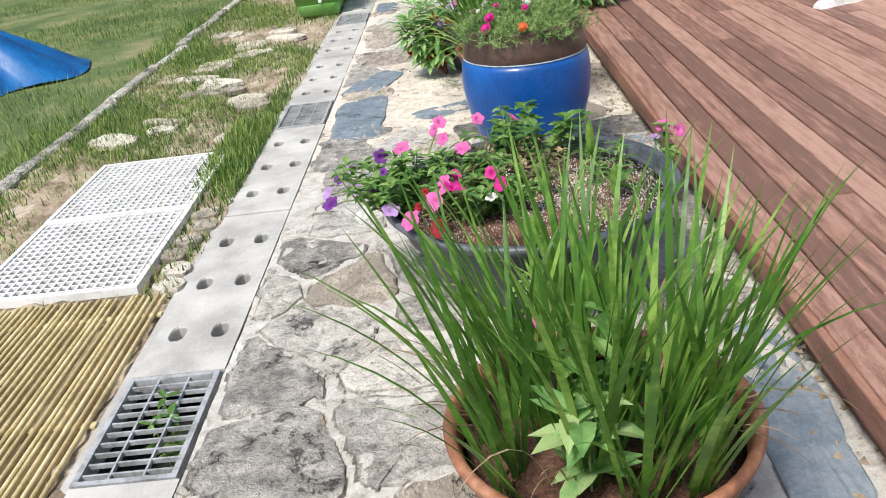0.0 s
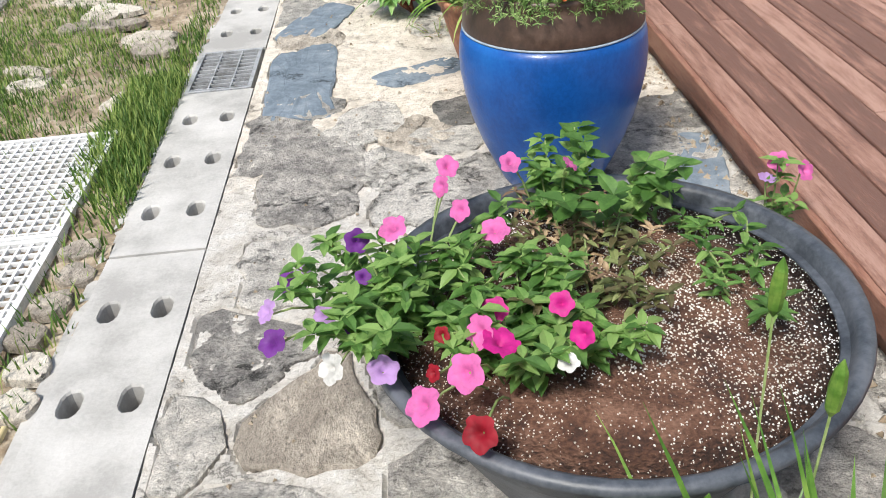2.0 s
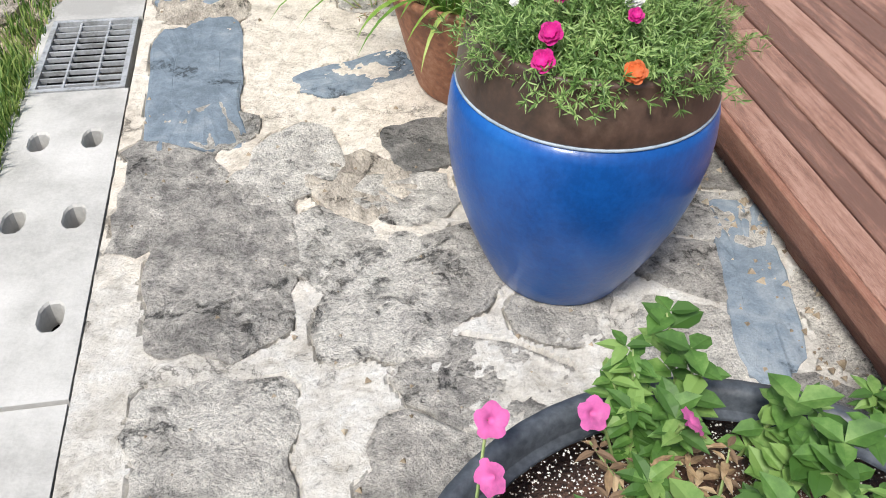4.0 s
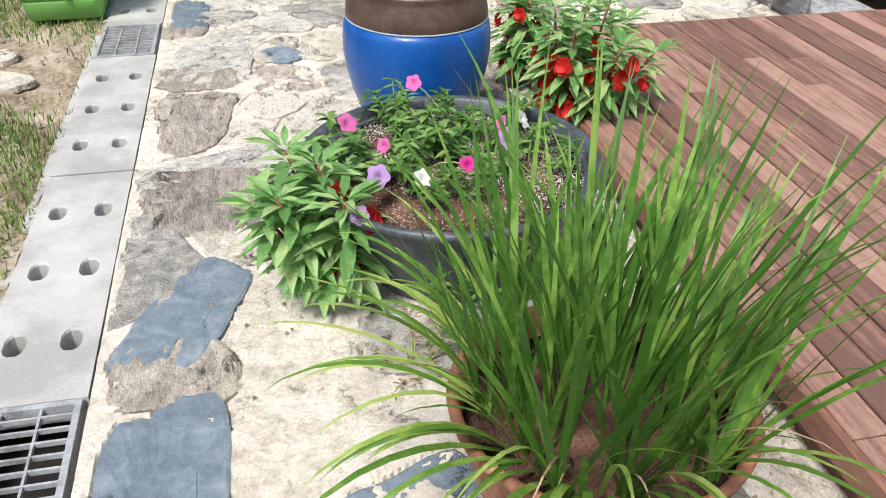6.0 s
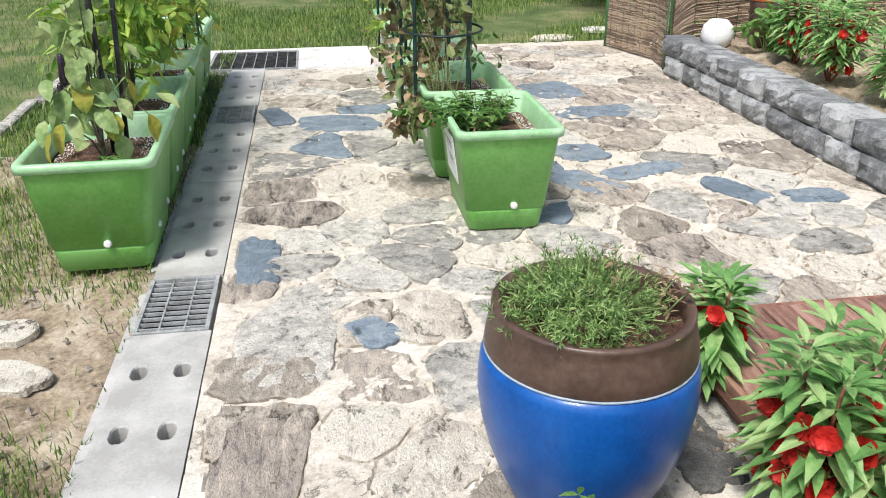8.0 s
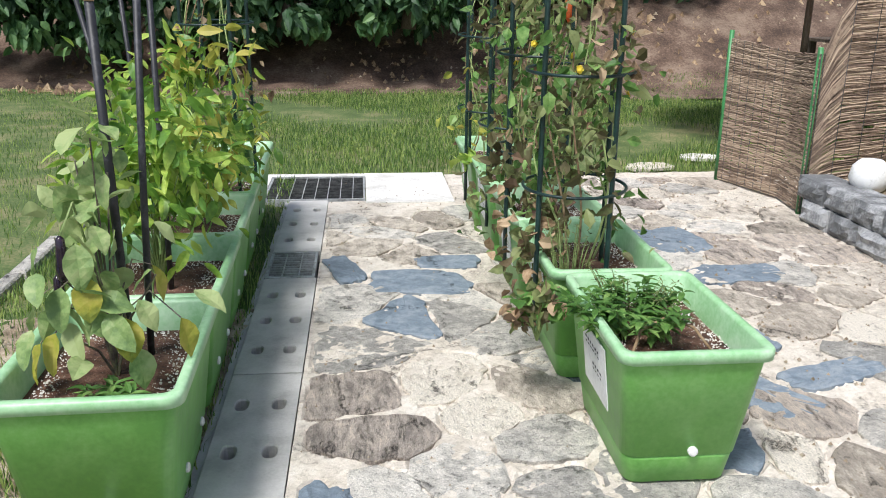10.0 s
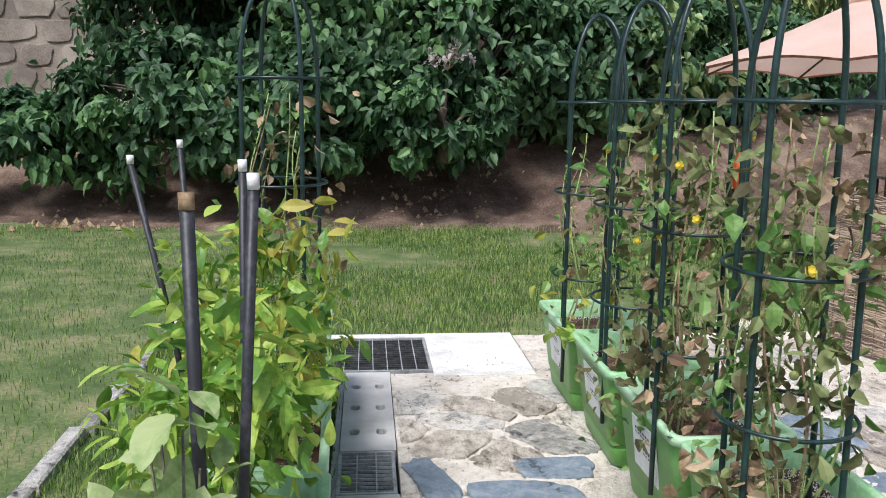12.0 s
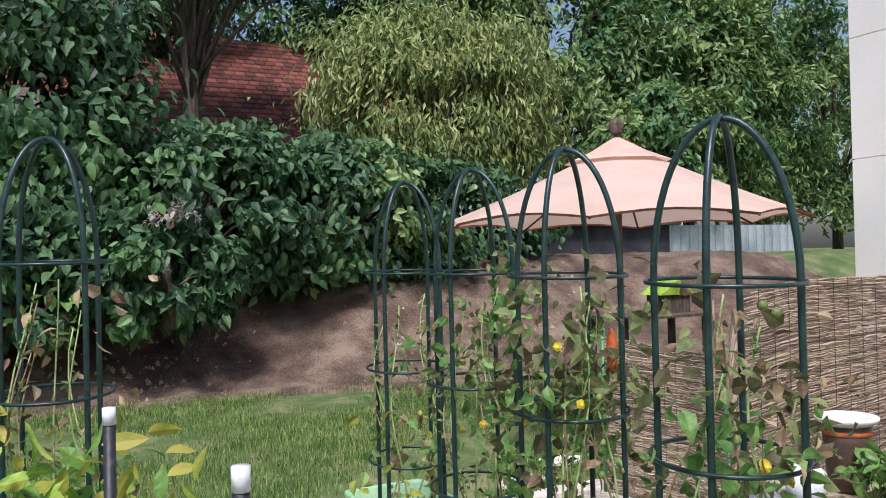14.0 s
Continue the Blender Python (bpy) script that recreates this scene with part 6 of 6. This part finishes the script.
# ---- flagstones ----
def voronoi_cells(seeds, bounds):
    """Convex cells of the seeds, cut by the bounds."""
    x0, x1, y0, y1 = bounds
    cells = []
    for i, s in enumerate(seeds):
        poly = [np.array(q) for q in ((x0, y0), (x1, y0), (x1, y1), (x0, y1))]
        near = np.argsort(((seeds - s) ** 2).sum(1))[1:22]
        for j in near:
            n = seeds[j] - s
            m = (seeds[j] + s) / 2
            out = []
            for k in range(len(poly)):
                a, b = poly[k], poly[(k + 1) % len(poly)]
                da, db = (a - m) @ n, (b - m) @ n
                if da <= 0:
                    out.append(a)
                if (da < 0) != (db < 0):
                    out.append(a + (b - a) * da / (da - db))
            poly = out
            if len(poly) < 3:
                break
        if len(poly) >= 3:
            cells.append((s, np.array(poly)))
    return cells


def broken_edges(poly, gap, r):
    """Shrink a cell for its joint and chip its edges."""
    mid = poly.mean(0)
    size = np.linalg.norm(poly - mid, axis=1).mean()
    poly = mid + (poly - mid) * max(0.3, 1 - gap / size)
    pts = []
    for k in range(len(poly)):
        a, b = poly[k], poly[(k + 1) % len(poly)]
        l = np.linalg.norm(b - a)
        n = max(1, int(l / 0.05))
        for t in range(n):
            u = (t + (0.25 if t == 0 and n > 1 else 0)) / n
            q = a + (b - a) * u
            pull = 0.9 if t == 0 else 1.0
            pts.append(mid + (q - mid) * pull + r.normal(size=2) * 0.008)
    return np.array(pts)


def build_flagstones():
    root = thing("pavement", 0, 0, 0, "crazy paving of grey, tan and slate flagstones", "pavement", kind="structure")
    r = np.random.default_rng(11)
    special, outlines = [], []

    def stone(cx, cy, hx, hy, turn, mat, square=0.5, seed=0, top=0.0065):
        special.append((cx, cy, max(hx, hy), min(hx, hy)))
        o = rough_outline(0, 0, hx, hy, turn, seed or 500 + len(special), square, 44)
        outlines.append(o + (cx, cy))
        ob = part("flagstone", slab_geo(o, top, 500 + len(special)).mesh("flagstone", mat), None, root)
        ob.location = (cx, cy, 0)

    stone(0.212, 4.29, 0.148, 0.42, 2, SLATE, 0.95, 633)
    stone(0.24, 5.03, 0.125, 0.27, -22, SLATE, 0.7)
    stone(0.155, 7.68, 0.10, 0.26, 0, SLATE, 0.85)
    stone(0.22, 6.27, 0.135, 0.28, -5, STONE_RUST, 0.6)
    stone(0.29, 6.97, 0.19, 0.33, 0, STONE_GREY, 0.1)
    stone(0.60, 6.99, 0.08, 0.12, 30, SLATE, 0.7)
    stone(0.645, 3.69, 0.125, 0.155, 35, STONE_TAN, 0.5)
    stone(0.88, 3.86, 0.17, 0.115, 10, STONE_DARK, 0.8)
    stone(0.70, 4.26, 0.20, 0.10, 22, SLATE, 0.7, top=0.002)
    stone(0.57, 9.82, 0.29, 0.20, -6, SLATE, 0.7)
    stone(0.165, 10.06, 0.09, 0.24, 18, SLATE, 0.8)
    stone(0.76, 10.15, 0.19, 0.13, 0, SLATE, 0.7)
    stone(2.22, 8.58, 0.26, 0.10, 20, SLATE, 0.75)
    stone(1.84, 8.42, 0.14, 0.22, 30, SLATE, 0.75)
    stone(1.97, 8.95, 0.17, 0.16, 10, SLATE, 0.75)
    stone(2.58, 8.20, 0.10, 0.22, 25, SLATE, 0.75)
    stone(2.95, 8.05, 0.17, 0.10, 0, SLATE, 0.8)
    stone(2.45, 9.85, 0.2, 0.16, 0, SLATE, 0.75)
    stone(2.22, 10.5, 0.22, 0.3, 10, SLATE, 0.7)
    stone(1.50, 1.50, 0.095, 0.40, -3, SLATE, 0.8)
    stone(1.50, 3.20, 0.085, 0.32, -16, SLATE, 0.7)
    stone(1.46, 6.2, 0.10, 0.22, 5, STONE_DARK, 0.6)
    stone(0.30, 3.47, 0.185, 0.33, 4, STONE_WORN, 0.75)
    stone(0.66, 3.28, 0.15, 0.22, -8, STONE_WORN, 0.75)
    stone(0.29, 2.93, 0.17, 0.17, 0, STONE_WORN, 0.8)
    stone(0.28, 5.66, 0.22, 0.24, 0, STONE_RUST, 0.6)
    bounds = (0.035, 3.34, -1.6, 12.3)
    seeds = []
    while len(seeds) < 285:
        q = np.array([r.uniform(bounds[0], bounds[1]), r.uniform(bounds[2], bounds[3])])
        if q[0] > 1.8 and q[1] < 6.6:
            continue
        if all(((q - s) ** 2).sum() > 0.19 ** 2 for s in seeds[-400:]):
            seeds.append(q)
    seeds = np.array(seeds)
    mats = [STONE_GREY] * 9 + [STONE_TAN] * 8 + [STONE_RUST] * 4 + [SLATE]
    for i, (s, poly) in enumerate(voronoi_cells(seeds, bounds)):
        if any(math.hypot((s[0] - a), (s[1] - b)) < 0.75 * big and math.hypot(s[0] - a, s[1] - b) < 1.4 * small for a, b, big, small in special):
            continue
        if 0.34 < s[0] < 0.8 and 4.05 < s[1] < 5.2:
            continue
        x0, y0 = poly.mean(0)
        if s[0] > 1.8 and s[1] < 6.8 or x0 > 3.4 or poly[:, 1].max() > 11.55 and poly[:, 0].min() < 1.0:
            continue
        o = broken_edges(poly, r.uniform(0.004, 0.03), r) - (x0, y0)
        m = mats[int(r.integers(len(mats)))]
        if m is SLATE and s[1] < 8:
            m = STONE_GREY
        if s[1] < 3.9 and r.uniform() < 0.8:
            m = STONE_WORN
        outlines.append(o + (x0, y0))
        ob = part("flagstone", slab_geo(o, 0.0045 + r.uniform(-0.003, 0.003), 900 + i).mesh("flagstone", m), None, root)
        ob.location = (x0, y0, 0)
    build_mortar(outlines)


def lattice_noise(x, y, cell, seed):
    """Smooth noise between -1 and 1 with bumps one cell wide."""
    table = np.random.default_rng(seed).uniform(-1, 1, (256, 256))
    u, w = np.asarray(x) / cell, np.asarray(y) / cell
    i, j = np.floor(u).astype(int), np.floor(w).astype(int)
    f, g = u - i, w - j
    f, g = f * f * (3 - 2 * f), g * g * (3 - 2 * g)
    at = lambda a, b: table[(i + a) % 256, (j + b) % 256]
    return (at(0, 0) * (1 - f) + at(1, 0) * f) * (1 - g) + (at(0, 1) * (1 - f) + at(1, 1) * f) * g


def build_mortar(outlines):
    """The uneven cement bed, smeared over some stone edges and open in cracks along others."""
    edge = []
    for o in outlines:
        q = np.roll(o, -1, 0)
        n = np.maximum(2, (np.linalg.norm(q - o, axis=1) / 0.004).astype(int))
        for a, b, k in zip(o, q, n):
            edge.append(a + (b - a) * np.linspace(0, 1, k, endpoint=False)[:, None])
    edge = np.concatenate(edge)
    edge = edge[lattice_noise(edge[:, 0], edge[:, 1], 0.11, 5) > -0.15]
    g = Geo().box(0.021, 5.6, -2.0, 11.6, -0.12, -0.022).box(0.96, 5.6, 11.602, 12.5, -0.12, -0.022)
    for x0, x1, y0, y1, step in ((0.02, 1.67, -2.0, 6.70, 0.009), (0.02, 3.56, 6.70, 11.6, 0.016), (0.96, 3.56, 11.6, 12.5, 0.02)):
        xs, ys = np.arange(x0, x1, step), np.arange(y0, y1 + step * 0.99, step)
        X, Y = np.meshgrid(xs, ys)
        Z = 0.0028 * lattice_noise(X, Y, 0.23, 1) + 0.0030 * lattice_noise(X, Y, 0.075, 2) + 0.0016 * lattice_noise(X, Y, 0.028, 3) + 0.0007 * rng.normal(size=X.shape)
        i, j = np.round((edge[:, 0] - x0) / step).astype(int), np.round((edge[:, 1] - y0) / step).astype(int)
        ok = (i >= 0) & (i < len(xs)) & (j >= 0) & (j < len(ys))
        Z[j[ok], i[ok]] = -0.014
        g.rings(np.stack([X, Y, Z], 2), wrap=False)
    tagged(part("mortar_bed", g, MORTAR), "pale cement bed between the flagstones", "pavement", kind="structure")


build_flagstones()
